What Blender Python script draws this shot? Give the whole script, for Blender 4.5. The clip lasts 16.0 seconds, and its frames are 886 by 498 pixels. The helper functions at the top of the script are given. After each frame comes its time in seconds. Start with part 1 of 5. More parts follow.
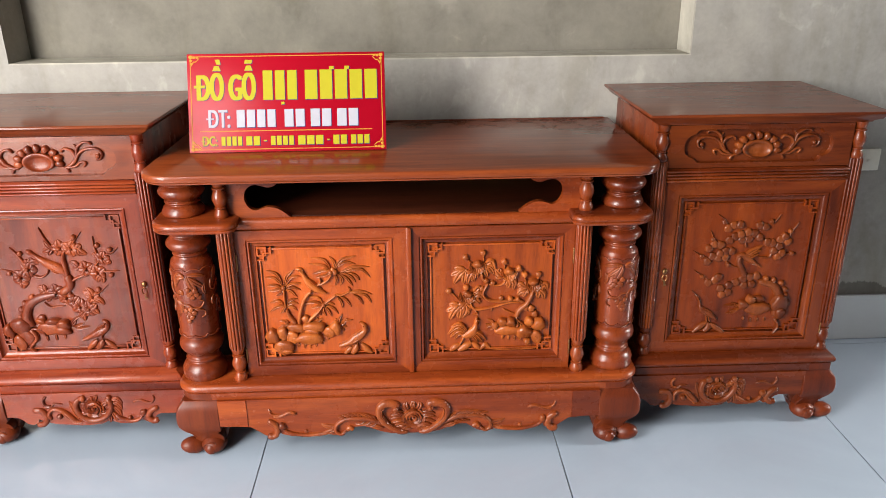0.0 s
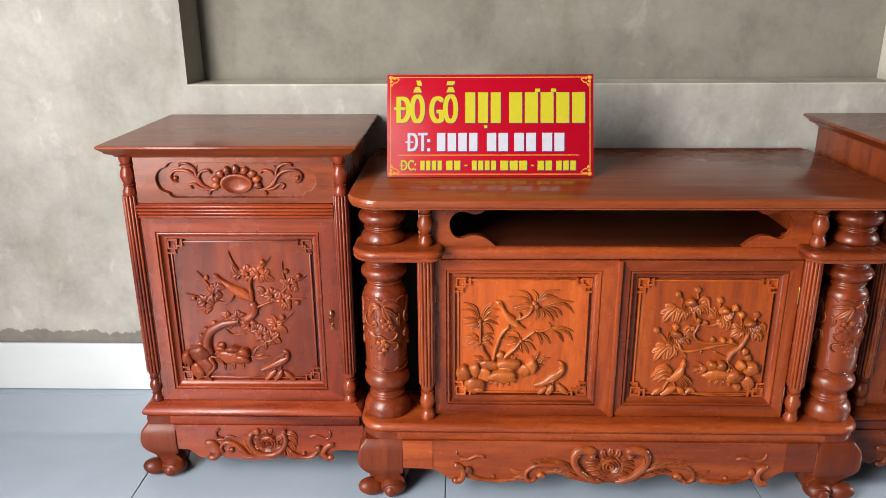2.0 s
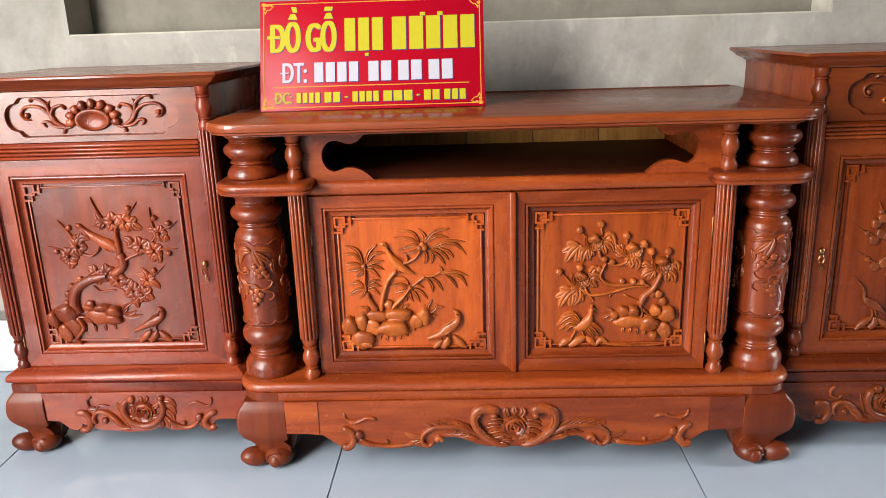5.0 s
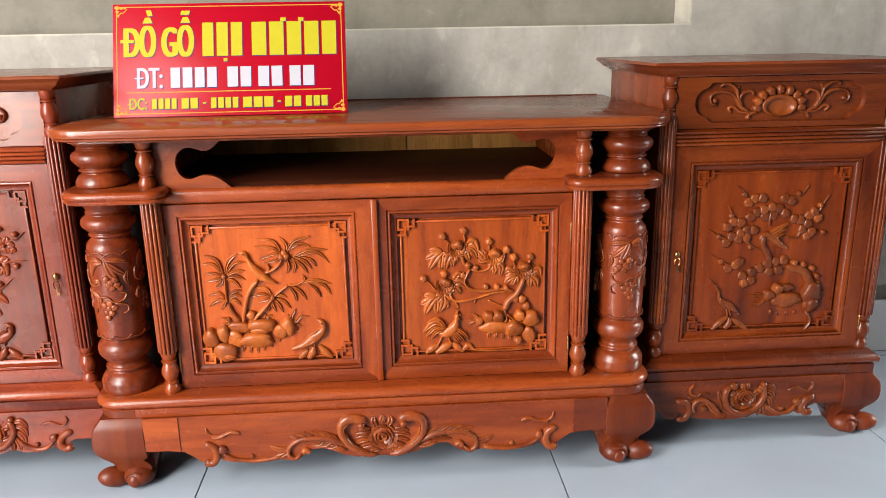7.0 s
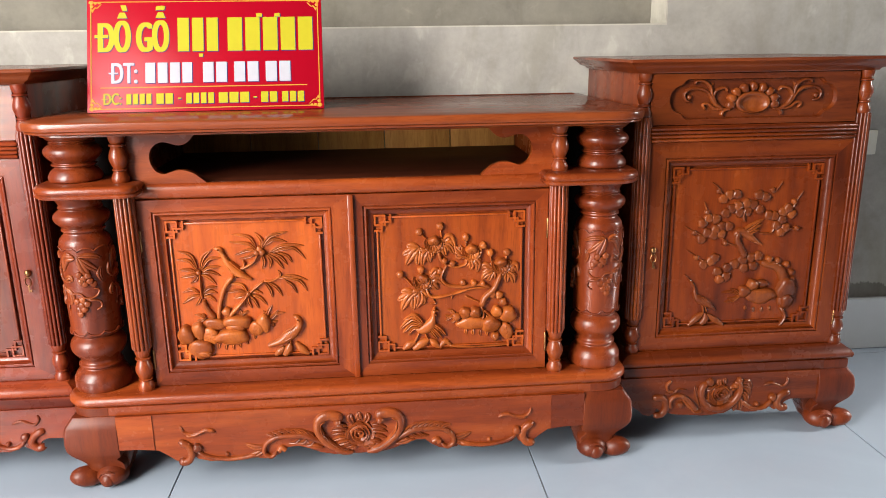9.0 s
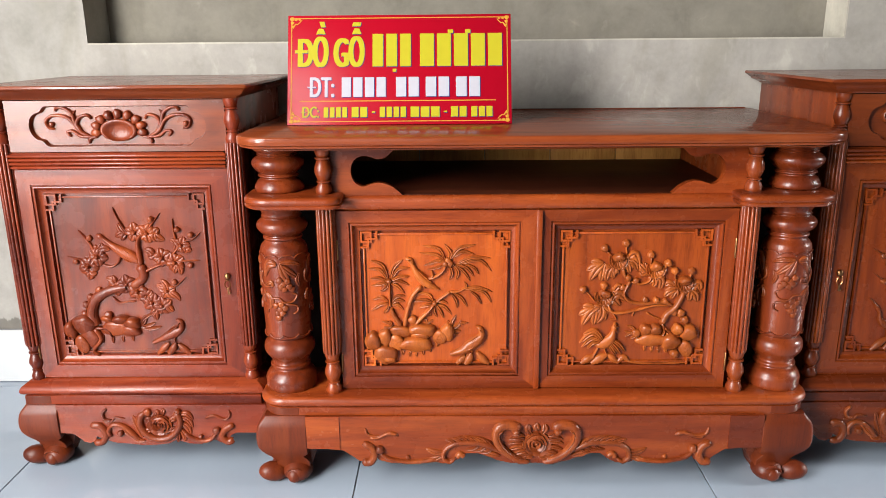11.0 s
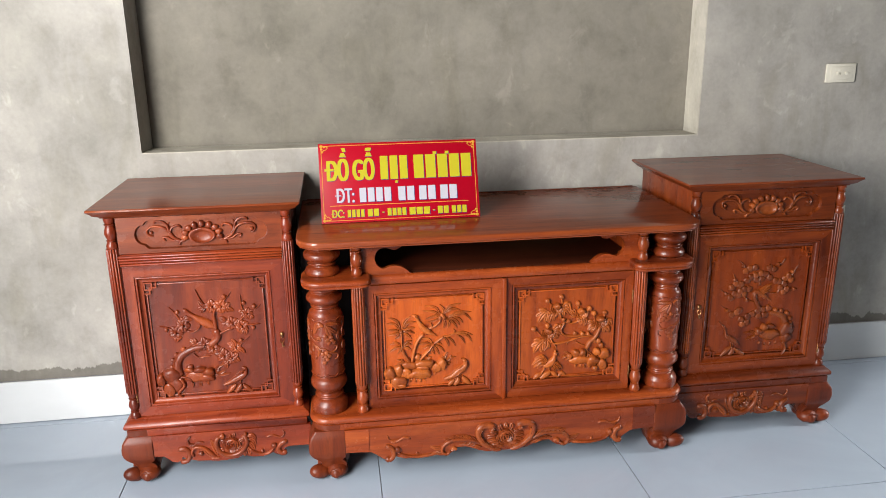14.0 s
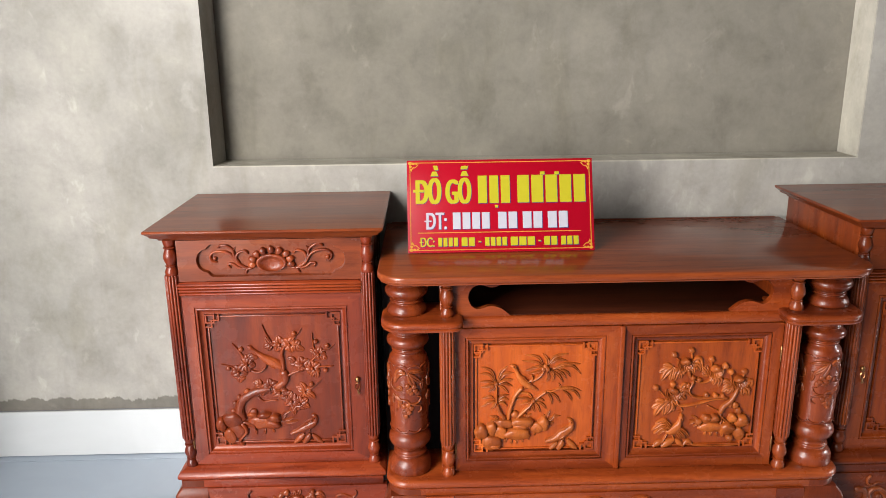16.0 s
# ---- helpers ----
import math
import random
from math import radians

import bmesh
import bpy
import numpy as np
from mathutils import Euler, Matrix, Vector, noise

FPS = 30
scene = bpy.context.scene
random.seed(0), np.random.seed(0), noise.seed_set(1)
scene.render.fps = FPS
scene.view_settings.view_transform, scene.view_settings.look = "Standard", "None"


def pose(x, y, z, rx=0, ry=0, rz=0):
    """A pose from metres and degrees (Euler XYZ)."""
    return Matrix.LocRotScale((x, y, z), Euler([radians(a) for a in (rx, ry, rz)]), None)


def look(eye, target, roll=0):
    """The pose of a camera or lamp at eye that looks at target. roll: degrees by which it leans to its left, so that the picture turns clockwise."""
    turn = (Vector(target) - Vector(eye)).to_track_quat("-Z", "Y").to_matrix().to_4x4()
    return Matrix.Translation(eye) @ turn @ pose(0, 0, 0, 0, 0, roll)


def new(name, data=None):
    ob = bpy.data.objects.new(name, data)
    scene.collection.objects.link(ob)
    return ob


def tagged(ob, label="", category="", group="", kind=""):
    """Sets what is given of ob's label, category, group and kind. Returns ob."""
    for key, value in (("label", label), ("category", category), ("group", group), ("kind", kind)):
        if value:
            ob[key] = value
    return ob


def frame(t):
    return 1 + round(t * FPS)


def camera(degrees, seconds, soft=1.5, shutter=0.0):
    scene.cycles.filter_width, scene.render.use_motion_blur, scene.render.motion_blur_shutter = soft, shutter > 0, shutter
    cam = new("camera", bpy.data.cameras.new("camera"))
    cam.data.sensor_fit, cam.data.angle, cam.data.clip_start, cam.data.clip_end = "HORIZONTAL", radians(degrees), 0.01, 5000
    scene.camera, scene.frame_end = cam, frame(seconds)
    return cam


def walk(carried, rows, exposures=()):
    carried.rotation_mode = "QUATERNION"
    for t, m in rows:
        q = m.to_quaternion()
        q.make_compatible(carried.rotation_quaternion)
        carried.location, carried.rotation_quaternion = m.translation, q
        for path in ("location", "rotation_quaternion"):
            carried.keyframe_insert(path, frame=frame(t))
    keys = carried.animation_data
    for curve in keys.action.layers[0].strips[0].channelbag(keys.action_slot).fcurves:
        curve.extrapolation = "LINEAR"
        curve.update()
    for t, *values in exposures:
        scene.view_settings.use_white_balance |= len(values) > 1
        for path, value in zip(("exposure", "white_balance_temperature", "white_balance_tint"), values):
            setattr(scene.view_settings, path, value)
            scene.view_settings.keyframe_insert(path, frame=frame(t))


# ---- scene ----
cam = camera(60.4, 16.0, soft=0.3)
METRES, EYE, TILT, LEAN, TURN = 3.137, 1.25, 0.0, 0.0, -2.1
ROWS = [
    (0.0, 0.0, 0.0, 0.0, -0.21, -21.25, 0.55),
    (0.5, -0.0494, 0.009, 0.0049, 0.31, -21.34, 0.77),
    (1.0, -0.0978, 0.0041, 0.0053, 1.33, -21.05, 0.9),
    (1.5, -0.1158, 0.0049, 0.0025, 2.26, -20.33, 0.81),
    (2.0, -0.1253, 0.0312, -0.0148, 3.46, -18.54, 0.32),
    (2.5, -0.1251, 0.0649, -0.0745, 5.65, -17.77, 0.62),
    (3.0, -0.1185, 0.0714, -0.0909, 6.35, -16.65, 0.88),
    (3.5, -0.1019, 0.0675, -0.0889, 6.39, -16.55, 1.19),
    (4.0, -0.0805, 0.0665, -0.0909, 5.75, -16.54, 1.52),
    (4.2, -0.0699, 0.0669, -0.0926, 5.46, -16.41, 1.60),
    (6.3, -0.0109, 0.0704, -0.0963, 0.10, -16.20, 1.35),
    (6.5, -0.0079, 0.0708, -0.097, -0.5, -16.02, 1.21),
    (7.0, 0.0051, 0.0716, -0.0988, -1.78, -15.63, 0.98),
    (7.5, 0.0147, 0.0723, -0.1005, -2.9, -15.28, 0.81),
    (8.0, 0.0236, 0.0707, -0.1006, -3.62, -14.99, 0.73),
    (8.5, 0.0249, 0.0694, -0.1036, -3.66, -14.91, 0.68),
    (9.0, 0.0102, 0.0695, -0.1075, -2.93, -15.0, 0.76),
    (9.5, -0.007, 0.0703, -0.1064, -1.49, -14.97, 0.96),
    (10.0, -0.0229, 0.0709, -0.1054, 0.35, -14.93, 1.21),
    (10.2, -0.0308, 0.0699, -0.1041, 1.10, -14.98, 1.26),
    (12.3, -0.1109, 0.0416, -0.0209, 3.44, -20.61, 0.06),
    (12.5, -0.1112, 0.0318, -0.0037, 3.39, -21.82, -0.02),
    (13.0, -0.1207, 0.0148, 0.0204, -1.15, -20.63, 0.43),
    (13.5, -0.1582, -0.0482, 0.0377, -6.86, -18.99, 1.37),
    (14.0, -0.1576, -0.133, 0.0384, -5.92, -16.45, 0.75),
    (14.5, -0.1649, -0.1829, 0.0417, -3.46, -15.8, 0.18),
    (15.0, -0.1868, -0.164, 0.0327, -3.54, -15.07, 0.91),
    (15.5, -0.1683, -0.088, 0.0293, -1.03, -14.91, 0.77),
    (16.0, -0.165, -0.0176, 0.0252, 0.68, -15.37, 0.65),
]
walk(cam, [(t, pose(0, 0, EYE, TILT, LEAN, TURN) @ pose(METRES * x, METRES * y, METRES * z, 90 + pitch, roll, yaw)) for t, x, y, z, yaw, pitch, roll in ROWS], exposures=[(0.0, -0.05, 6500, 10), (1.0, -0.14, 6500, 10), (2.5, -0.18, 6400, 10), (4.0, -0.12, 6400, 10), (6.5, 0.04, 6700, 10), (8.0, 0.1, 6650, 10), (10.0, 0.06, 6550, 10), (12.5, -0.2, 6300, 10), (13.5, -0.14, 6450, 10), (14.5, -0.27, 6350, 10), (16.0, -0.27, 6450, 10)])

# ---------------- world and light ----------------
world = bpy.data.worlds.new("world")
scene.world = world
world.use_nodes = True
_nt = world.node_tree
_sky = _nt.nodes.new("ShaderNodeTexSky")
_sky.sky_type = "NISHITA"
_sky.sun_disc = False
_sky.sun_elevation, _sky.sun_rotation = radians(48), radians(250)
_nt.links.new(_sky.outputs[0], _nt.nodes["Background"].inputs[0])
_nt.nodes["Background"].inputs[1].default_value = 0.09


def area_light(name, m, sx, sy, watts, colour, spread=180):
    d = bpy.data.lights.new(name, "AREA")
    d.shape, d.size, d.size_y, d.energy, d.color = "RECTANGLE", sx, sy, watts, colour
    d.spread = radians(spread)
    ob = new(name, d)
    ob.matrix_world = m
    return ob


# daylight standing in the side doorway (its far and near end)
area_light("daylight_door", look((-2.1, -0.4, 1.55), (0.36, 2.05, 0.8)), 1.0, 2.5, 122, (1.0, 0.98, 0.95), 120)
area_light("daylight_side", look((-2.12, 0.75, 1.7), (-0.4, 2.0, 0.9)), 0.9, 2.4, 30, (1.0, 0.975, 0.94))
# added fill lamps, set in made-up openings of the unseen front and right walls
area_light("fill_front", look((-0.95, -2.16, 1.25), (-0.3, 1.8, 0.6)), 1.0, 2.2, 7, (1.0, 0.985, 0.96))
area_light("fill_front_far", look((3.2, -2.16, 1.25), (1.2, 1.6, 0.4)), 1.1, 2.2, 1.5, (0.98, 0.988, 1.0))
# added narrow lamp that brightens the floor on the right
area_light("fill_right", look((4.16, 1.6, 1.25), (1.9, 1.35, 0.0)), 0.6, 1.6, 23, (1.0, 0.985, 0.96), 48)

# ---------------- materials ----------------


def mat(name):
    m = bpy.data.materials.new(name)
    m.use_nodes = True
    nt = m.node_tree
    return m, nt, nt.nodes["Principled BSDF"]


def node(nt, kind, **sets):
    n = nt.nodes.new(kind)
    for k, v in sets.items():
        n.inputs[k].default_value = v
    return n


def coords(nt, scale=(1, 1, 1), turn=(0, 0, 0)):
    tc = nt.nodes.new("ShaderNodeTexCoord")
    mp = nt.nodes.new("ShaderNodeMapping")
    mp.inputs["Scale"].default_value = scale
    mp.inputs["Rotation"].default_value = [radians(a) for a in turn]
    nt.links.new(tc.outputs["Object"], mp.inputs[0])
    return mp


def ramp(nt, fac, stops):
    r = nt.nodes.new("ShaderNodeValToRGB")
    e = r.color_ramp.elements
    while len(e) < len(stops):
        e.new(0.5)
    for i, (p, c) in enumerate(stops):
        e[i].position, e[i].color = p, (*c, 1)
    nt.links.new(fac, r.inputs[0])
    return r.outputs[0]


def mixc(nt, fac, a, b, mode="MIX"):
    n = nt.nodes.new("ShaderNodeMix")
    n.data_type, n.blend_type = "RGBA", mode
    for sock, v in ((n.inputs[0], fac), (n.inputs[6], a), (n.inputs[7], b)):
        if hasattr(v, "links"):
            nt.links.new(v, sock)
        else:
            sock.default_value = v if not isinstance(v, tuple) or len(v) == 4 else (*v, 1)
    return n.outputs[2]


def bump(nt, bsdf, height, strength, dist=0.002):
    b = nt.nodes.new("ShaderNodeBump")
    b.inputs["Strength"].default_value, b.inputs["Distance"].default_value = strength, dist
    nt.links.new(height, b.inputs["Height"])
    nt.links.new(b.outputs[0], bsdf.inputs["Normal"])


def wood(name, dark, mid, light, axis="x", rough=0.5, coat=0.68, gloss=0.24, chisel=0.0):
    """Lacquered hardwood with long grain along one axis: broad bands, streaks, fine dark pores and a slightly uneven lacquer."""
    m, nt, b = mat(name)
    sc = {"x": (0.9, 9, 9), "z": (9, 9, 0.9), "y": (9, 0.9, 9)}[axis]
    mp = coords(nt, sc)
    info = nt.nodes.new("ShaderNodeObjectInfo")
    cmb = nt.nodes.new("ShaderNodeVectorMath")
    cmb.operation = "SCALE"
    cmb.inputs[0].default_value = (17, 31, 23)
    nt.links.new(info.outputs["Random"], cmb.inputs["Scale"])
    shift = nt.nodes.new("ShaderNodeVectorMath")
    shift.operation = "ADD"
    nt.links.new(mp.outputs[0], shift.inputs[0])
    nt.links.new(cmb.outputs[0], shift.inputs[1])
    n1 = node(nt, "ShaderNodeTexNoise", Scale=1.5, Detail=6, Roughness=0.6, Distortion=1.1)
    n2 = node(nt, "ShaderNodeTexNoise", Scale=8.0, Detail=5, Roughness=0.65, Distortion=0.4)
    n3 = node(nt, "ShaderNodeTexNoise", Scale=38.0, Detail=3, Roughness=0.6)
    for n in (n1, n2, n3):
        nt.links.new(shift.outputs[0], n.inputs["Vector"])
    base = ramp(nt, n1.outputs[0], [(0.27, dark), (0.5, mid), (0.73, light)])
    streak = ramp(nt, n2.outputs[0], [(0.32, (0.55, 0.46, 0.42)), (0.47, (0.93, 0.91, 0.9)), (0.6, (1.04, 1.04, 1.03)), (0.78, (1.2, 1.22, 1.2))])
    col = mixc(nt, 0.55, base, streak, "MULTIPLY")
    pores = ramp(nt, n3.outputs[0], [(0.34, (0.5, 0.4, 0.36)), (0.47, (1, 1, 1))])
    col = mixc(nt, 0.38, col, pores, "MULTIPLY")
    tone = ramp(nt, info.outputs["Random"], [(0.0, (0.70, 0.66, 0.67)), (0.5, (0.92, 0.91, 0.92)), (1.0, (1.07, 1.06, 1.02))])
    col = mixc(nt, 1.0, col, tone, "MULTIPLY")
    nt.links.new(col, b.inputs["Base Color"])
    # lacquer: thin where it was rubbed, with the softness of brushed varnish
    cloud = node(nt, "ShaderNodeTexNoise", Scale=14.0, Detail=4, Roughness=0.6)
    nt.links.new(coords(nt).outputs[0], cloud.inputs["Vector"])
    rr = nt.nodes.new("ShaderNodeMapRange")
    rr.inputs["From Min"].default_value, rr.inputs["From Max"].default_value = 0.3, 0.7
    rr.inputs["To Min"].default_value, rr.inputs["To Max"].default_value = gloss - 0.05, gloss + 0.09
    nt.links.new(cloud.outputs[0], rr.inputs[0])
    nt.links.new(rr.outputs[0], b.inputs["Coat Roughness"])
    b.inputs["Roughness"].default_value = rough
    b.inputs["Coat Weight"].default_value = coat
    b.inputs["Specular IOR Level"].default_value = 0.08
    bump(nt, b, n2.outputs[0], 0.12, 0.001)
    if chisel:
        # shallow tool marks left by the gouge
        marks = node(nt, "ShaderNodeTexNoise", Scale=210.0, Detail=2, Roughness=0.5, Distortion=0.8)
        nt.links.new(coords(nt, (1, 1, 0.45), (0, 35, 0)).outputs[0], marks.inputs["Vector"])
        bump(nt, b, marks.outputs[0], chisel, 0.0012)
    wave = nt.nodes.new("ShaderNodeBump")
    wave.inputs["Strength"].default_value, wave.inputs["Distance"].default_value = 0.1, 0.002
    nt.links.new(cloud.outputs[0], wave.inputs["Height"])
    if chisel:
        nt.links.new(b.inputs["Normal"].links[0].from_socket, wave.inputs["Normal"])
    nt.links.new(wave.outputs[0], b.inputs["Coat Normal"])
    return m


RED_D, RED_M, RED_L = (0.066, 0.0077, 0.0025), (0.185, 0.0253, 0.0064), (0.305, 0.054, 0.0128)
wood_x = wood("red_wood_long", RED_D, RED_M, RED_L, "x")
wood_z = wood("red_wood_upright", RED_D, RED_M, RED_L, "z")
WARM_D, WARM_M, WARM_L = (0.08, 0.0105, 0.0027), (0.212, 0.0345, 0.006), (0.33, 0.067, 0.0118)
warm_x = wood("warm_wood_long", WARM_D, WARM_M, WARM_L, "x")
warm_z = wood("warm_wood_upright", WARM_D, WARM_M, WARM_L, "z")
# browner wood of the right cabinet, darkened further for the weak light there
BRN_D, BRN_M, BRN_L = (0.0538, 0.00728, 0.00134), (0.14083, 0.02294, 0.00316), (0.22945, 0.0451, 0.00593)
dim_brown_x = wood("dim_brown_wood_long", BRN_D, BRN_M, BRN_L, "x", 0.5, 0.55)
dim_brown_z = wood("dim_brown_wood_upright", BRN_D, BRN_M, BRN_L, "z", 0.5, 0.55)
dim_brown_panel = wood("dim_brown_door_panel", (0.06313, 0.00831, 0.00114), (0.17588, 0.0269, 0.00278), (0.28863, 0.05301, 0.00531), "z", 0.5, 0.5)
dim_brown_drawer = wood("dim_brown_drawer_wood", (0.04747, 0.00776, 0.00158), (0.11077, 0.01938, 0.00316), (0.16615, 0.03402, 0.00538), "x")
wood_col = wood("column_wood", (0.06, 0.0085, 0.0024), (0.142, 0.0215, 0.0044), (0.215, 0.038, 0.0072), "z", 0.5, 0.75, 0.25)
wood_panel = wood("orange_wood_panel", (0.20, 0.031, 0.0045), (0.36, 0.064, 0.0072), (0.47, 0.096, 0.0115), "z")
wood_side = wood("side_door_panel", (0.082, 0.011, 0.003), (0.178, 0.027, 0.0064), (0.29, 0.053, 0.0112), "z")
wood_drawer = wood("drawer_wood", (0.07, 0.0125, 0.0035), (0.155, 0.029, 0.0066), (0.24, 0.056, 0.0125), "x")
wood_dark = wood("dark_wood", (0.06, 0.013, 0.006), (0.115, 0.024, 0.009), (0.16, 0.037, 0.012), "z")
wood_top = wood("glossy_wood_top", (0.09, 0.0145, 0.0038), (0.165, 0.031, 0.0072), (0.23, 0.05, 0.0118), "x", 0.5, 0.7, 0.145)
wood_leg = wood("brown_leg_wood", (0.0714, 0.01102, 0.003116), (0.1302, 0.02125, 0.004674), (0.1764, 0.03306, 0.007011), "z", 0.5, 0.45, 0.34)
cut_orange = wood("cut_orange_wood", (0.20, 0.04, 0.0075), (0.34, 0.079, 0.0135), (0.44, 0.116, 0.021), "z", 0.5, 0.55, 0.26, 0.55)
cut_red = wood("cut_red_wood", (0.10, 0.0165, 0.0042), (0.215, 0.042, 0.0085), (0.32, 0.077, 0.0155), "z", 0.5, 0.55, 0.26, 0.5)
cut_maroon = wood("cut_maroon_wood", (0.085, 0.0125, 0.0034), (0.188, 0.031, 0.0072), (0.295, 0.06, 0.0128), "z", 0.5, 0.6, 0.25, 0.5)
cut_dim_brown = wood("cut_dim_brown_wood", (0.0774, 0.01333, 0.00275), (0.1763, 0.03612, 0.00645), (0.2666, 0.06364, 0.01161), "z", 0.5, 0.55, 0.26, 0.5)
# shelf board: darker and duller than the frame wood
shelf_wood = wood("dull_dark_shelf_wood", (0.04, 0.009, 0.0035), (0.07, 0.016, 0.006), (0.10, 0.024, 0.008), "x", 0.6, 0.15, 0.35)
# near-black that stands in for the unlit gap behind the columns
gap_black = wood("gap_shade_black", (0.008, 0.006, 0.006), (0.014, 0.01, 0.01), (0.02, 0.014, 0.013), "z", 0.6, 0.0)
wood_pale = wood("back_board", (0.27, 0.125, 0.03), (0.42, 0.20, 0.052), (0.52, 0.265, 0.075), "z", 0.5, 0.0)


def plain(name, colour, rough=0.5, metal=0.0, speck=0.12, scale=60, coat=0.0, spec=0.5):
    m, nt, b = mat(name)
    n = node(nt, "ShaderNodeTexNoise", Scale=scale, Detail=4, Roughness=0.6)
    nt.links.new(coords(nt).outputs[0], n.inputs["Vector"])
    c = [max(0, v * (1 - speck)) for v in colour], [min(1, v * (1 + speck)) for v in colour]
    nt.links.new(ramp(nt, n.outputs[0], [(0.3, c[0]), (0.7, c[1])]), b.inputs["Base Color"])
    b.inputs["Roughness"].default_value, b.inputs["Metallic"].default_value = rough, metal
    b.inputs["Coat Weight"].default_value = coat
    b.inputs["Specular IOR Level"].default_value = spec
    return m


def cement(name="cement_plaster", tone=1.0, tint=(1.0, 0.985, 0.96)):
    """Hand-trowelled grey cement: broad clouds, pale smears, fine grain and a damp strip above the skirting."""
    m, nt, b = mat(name)
    mp = coords(nt)
    big = node(nt, "ShaderNodeTexNoise", Scale=1.7, Detail=5, Roughness=0.55, Distortion=0.5)
    midn = node(nt, "ShaderNodeTexNoise", Scale=6.5, Detail=7, Roughness=0.68, Distortion=0.15)
    fine = node(nt, "ShaderNodeTexNoise", Scale=70.0, Detail=3, Roughness=0.6)
    for n in (big, midn, fine):
        nt.links.new(mp.outputs[0], n.inputs["Vector"])
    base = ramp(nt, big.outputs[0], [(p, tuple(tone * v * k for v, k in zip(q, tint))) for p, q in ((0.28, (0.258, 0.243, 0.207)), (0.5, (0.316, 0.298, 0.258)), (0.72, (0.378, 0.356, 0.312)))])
    smear = ramp(nt, midn.outputs[0], [(0.3, (0.72, 0.72, 0.70)), (0.5, (1, 1, 1)), (0.64, (1.14, 1.14, 1.12)), (0.74, (1.4, 1.4, 1.36))])
    col = mixc(nt, 0.72, base, smear, "MULTIPLY")
    col = mixc(nt, 0.22, col, ramp(nt, fine.outputs[0], [(0.3, (0.8, 0.8, 0.8)), (0.7, (1.12, 1.12, 1.12))]), "MULTIPLY")
    # runs of old damp and small pale dabs of plaster
    runs = node(nt, "ShaderNodeTexNoise", Scale=5.0, Detail=5, Roughness=0.6, Distortion=0.4)
    dabs = node(nt, "ShaderNodeTexNoise", Scale=12.0, Detail=4, Roughness=0.6, Distortion=0.5)
    nt.links.new(coords(nt, (1.6, 1.6, 0.55)).outputs[0], runs.inputs["Vector"])
    nt.links.new(coords(nt, (1.0, 1.0, 0.7)).outputs[0], dabs.inputs["Vector"])
    col = mixc(nt, 0.6, col, ramp(nt, runs.outputs[0], [(0.30, (0.78, 0.77, 0.71)), (0.46, (1, 1, 1)), (0.62, (1.08, 1.08, 1.06))]), "MULTIPLY")
    col = mixc(nt, 0.6, col, ramp(nt, dabs.outputs[0], [(0.61, (1, 1, 1)), (0.69, (1.3, 1.3, 1.3))]), "MULTIPLY")
    # ragged unfinished strip just above the skirting
    sep = nt.nodes.new("ShaderNodeSeparateXYZ")
    geo = nt.nodes.new("ShaderNodeNewGeometry")
    nt.links.new(geo.outputs["Position"], sep.inputs[0])
    rag = node(nt, "ShaderNodeTexNoise", Scale=9.0, Detail=6, Roughness=0.7)
    mpx = coords(nt, (1, 1, 0.25))
    nt.links.new(mpx.outputs[0], rag.inputs["Vector"])
    add = nt.nodes.new("ShaderNodeMath")
    add.operation = "MULTIPLY_ADD"
    add.inputs[1].default_value = 0.10
    nt.links.new(rag.outputs[0], add.inputs[0])
    nt.links.new(sep.outputs[2], add.inputs[2])
    less = nt.nodes.new("ShaderNodeMapRange")
    less.inputs["From Min"].default_value, less.inputs["From Max"].default_value = 0.236, 0.241
    less.inputs["To Min"].default_value, less.inputs["To Max"].default_value = 1.0, 0.0
    nt.links.new(add.outputs[0], less.inputs[0])
    strip = mixc(nt, 1.0, col, (0.50, 0.49, 0.47), "MULTIPLY")
    col = mixc(nt, less.outputs[0], col, strip)
    nt.links.new(col, b.inputs["Base Color"])
    b.inputs["Roughness"].default_value = 0.85
    b.inputs["Specular IOR Level"].default_value = 0.12
    bump(nt, b, midn.outputs[0], 0.13, 0.006)
    return m


def tile_mat(name, colour, rough):
    """Polished porcelain with faint clouding."""
    m, nt, b = mat(name)
    mp = coords(nt)
    n = node(nt, "ShaderNodeTexNoise", Scale=2.2, Detail=5, Roughness=0.6, Distortion=0.6)
    nt.links.new(mp.outputs[0], n.inputs["Vector"])
    lo, hi = [v * 0.93 for v in colour], [min(1, v * 1.05) for v in colour]
    nt.links.new(ramp(nt, n.outputs[0], [(0.3, lo), (0.7, hi)]), b.inputs["Base Color"])
    b.inputs["Roughness"].default_value = rough
    return m


cement_mat = cement(tone=1.04, tint=(0.99, 0.985, 1.025))
# recess back: the wall's cement recipe in a darker, warmer tone
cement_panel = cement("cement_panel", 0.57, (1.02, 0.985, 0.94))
# paler copy of the wall cement, for recess faces turned to the light
cement_lit = cement("lit_cement", 1.3)
# cement darkened for the unseen walls and ceiling, to cut bounce light
cement_low_bounce = cement("low_bounce_cement", 0.32)
floor_tile = tile_mat("floor_porcelain", (0.322, 0.374, 0.437), 0.07)
skirt_tile = tile_mat("skirting_porcelain", (0.55, 0.56, 0.56), 0.2)
grout = plain("grout", (0.22, 0.22, 0.23), 0.8)
white_plastic = plain("white_plastic", (0.64, 0.60, 0.50), 0.35, speck=0.03)
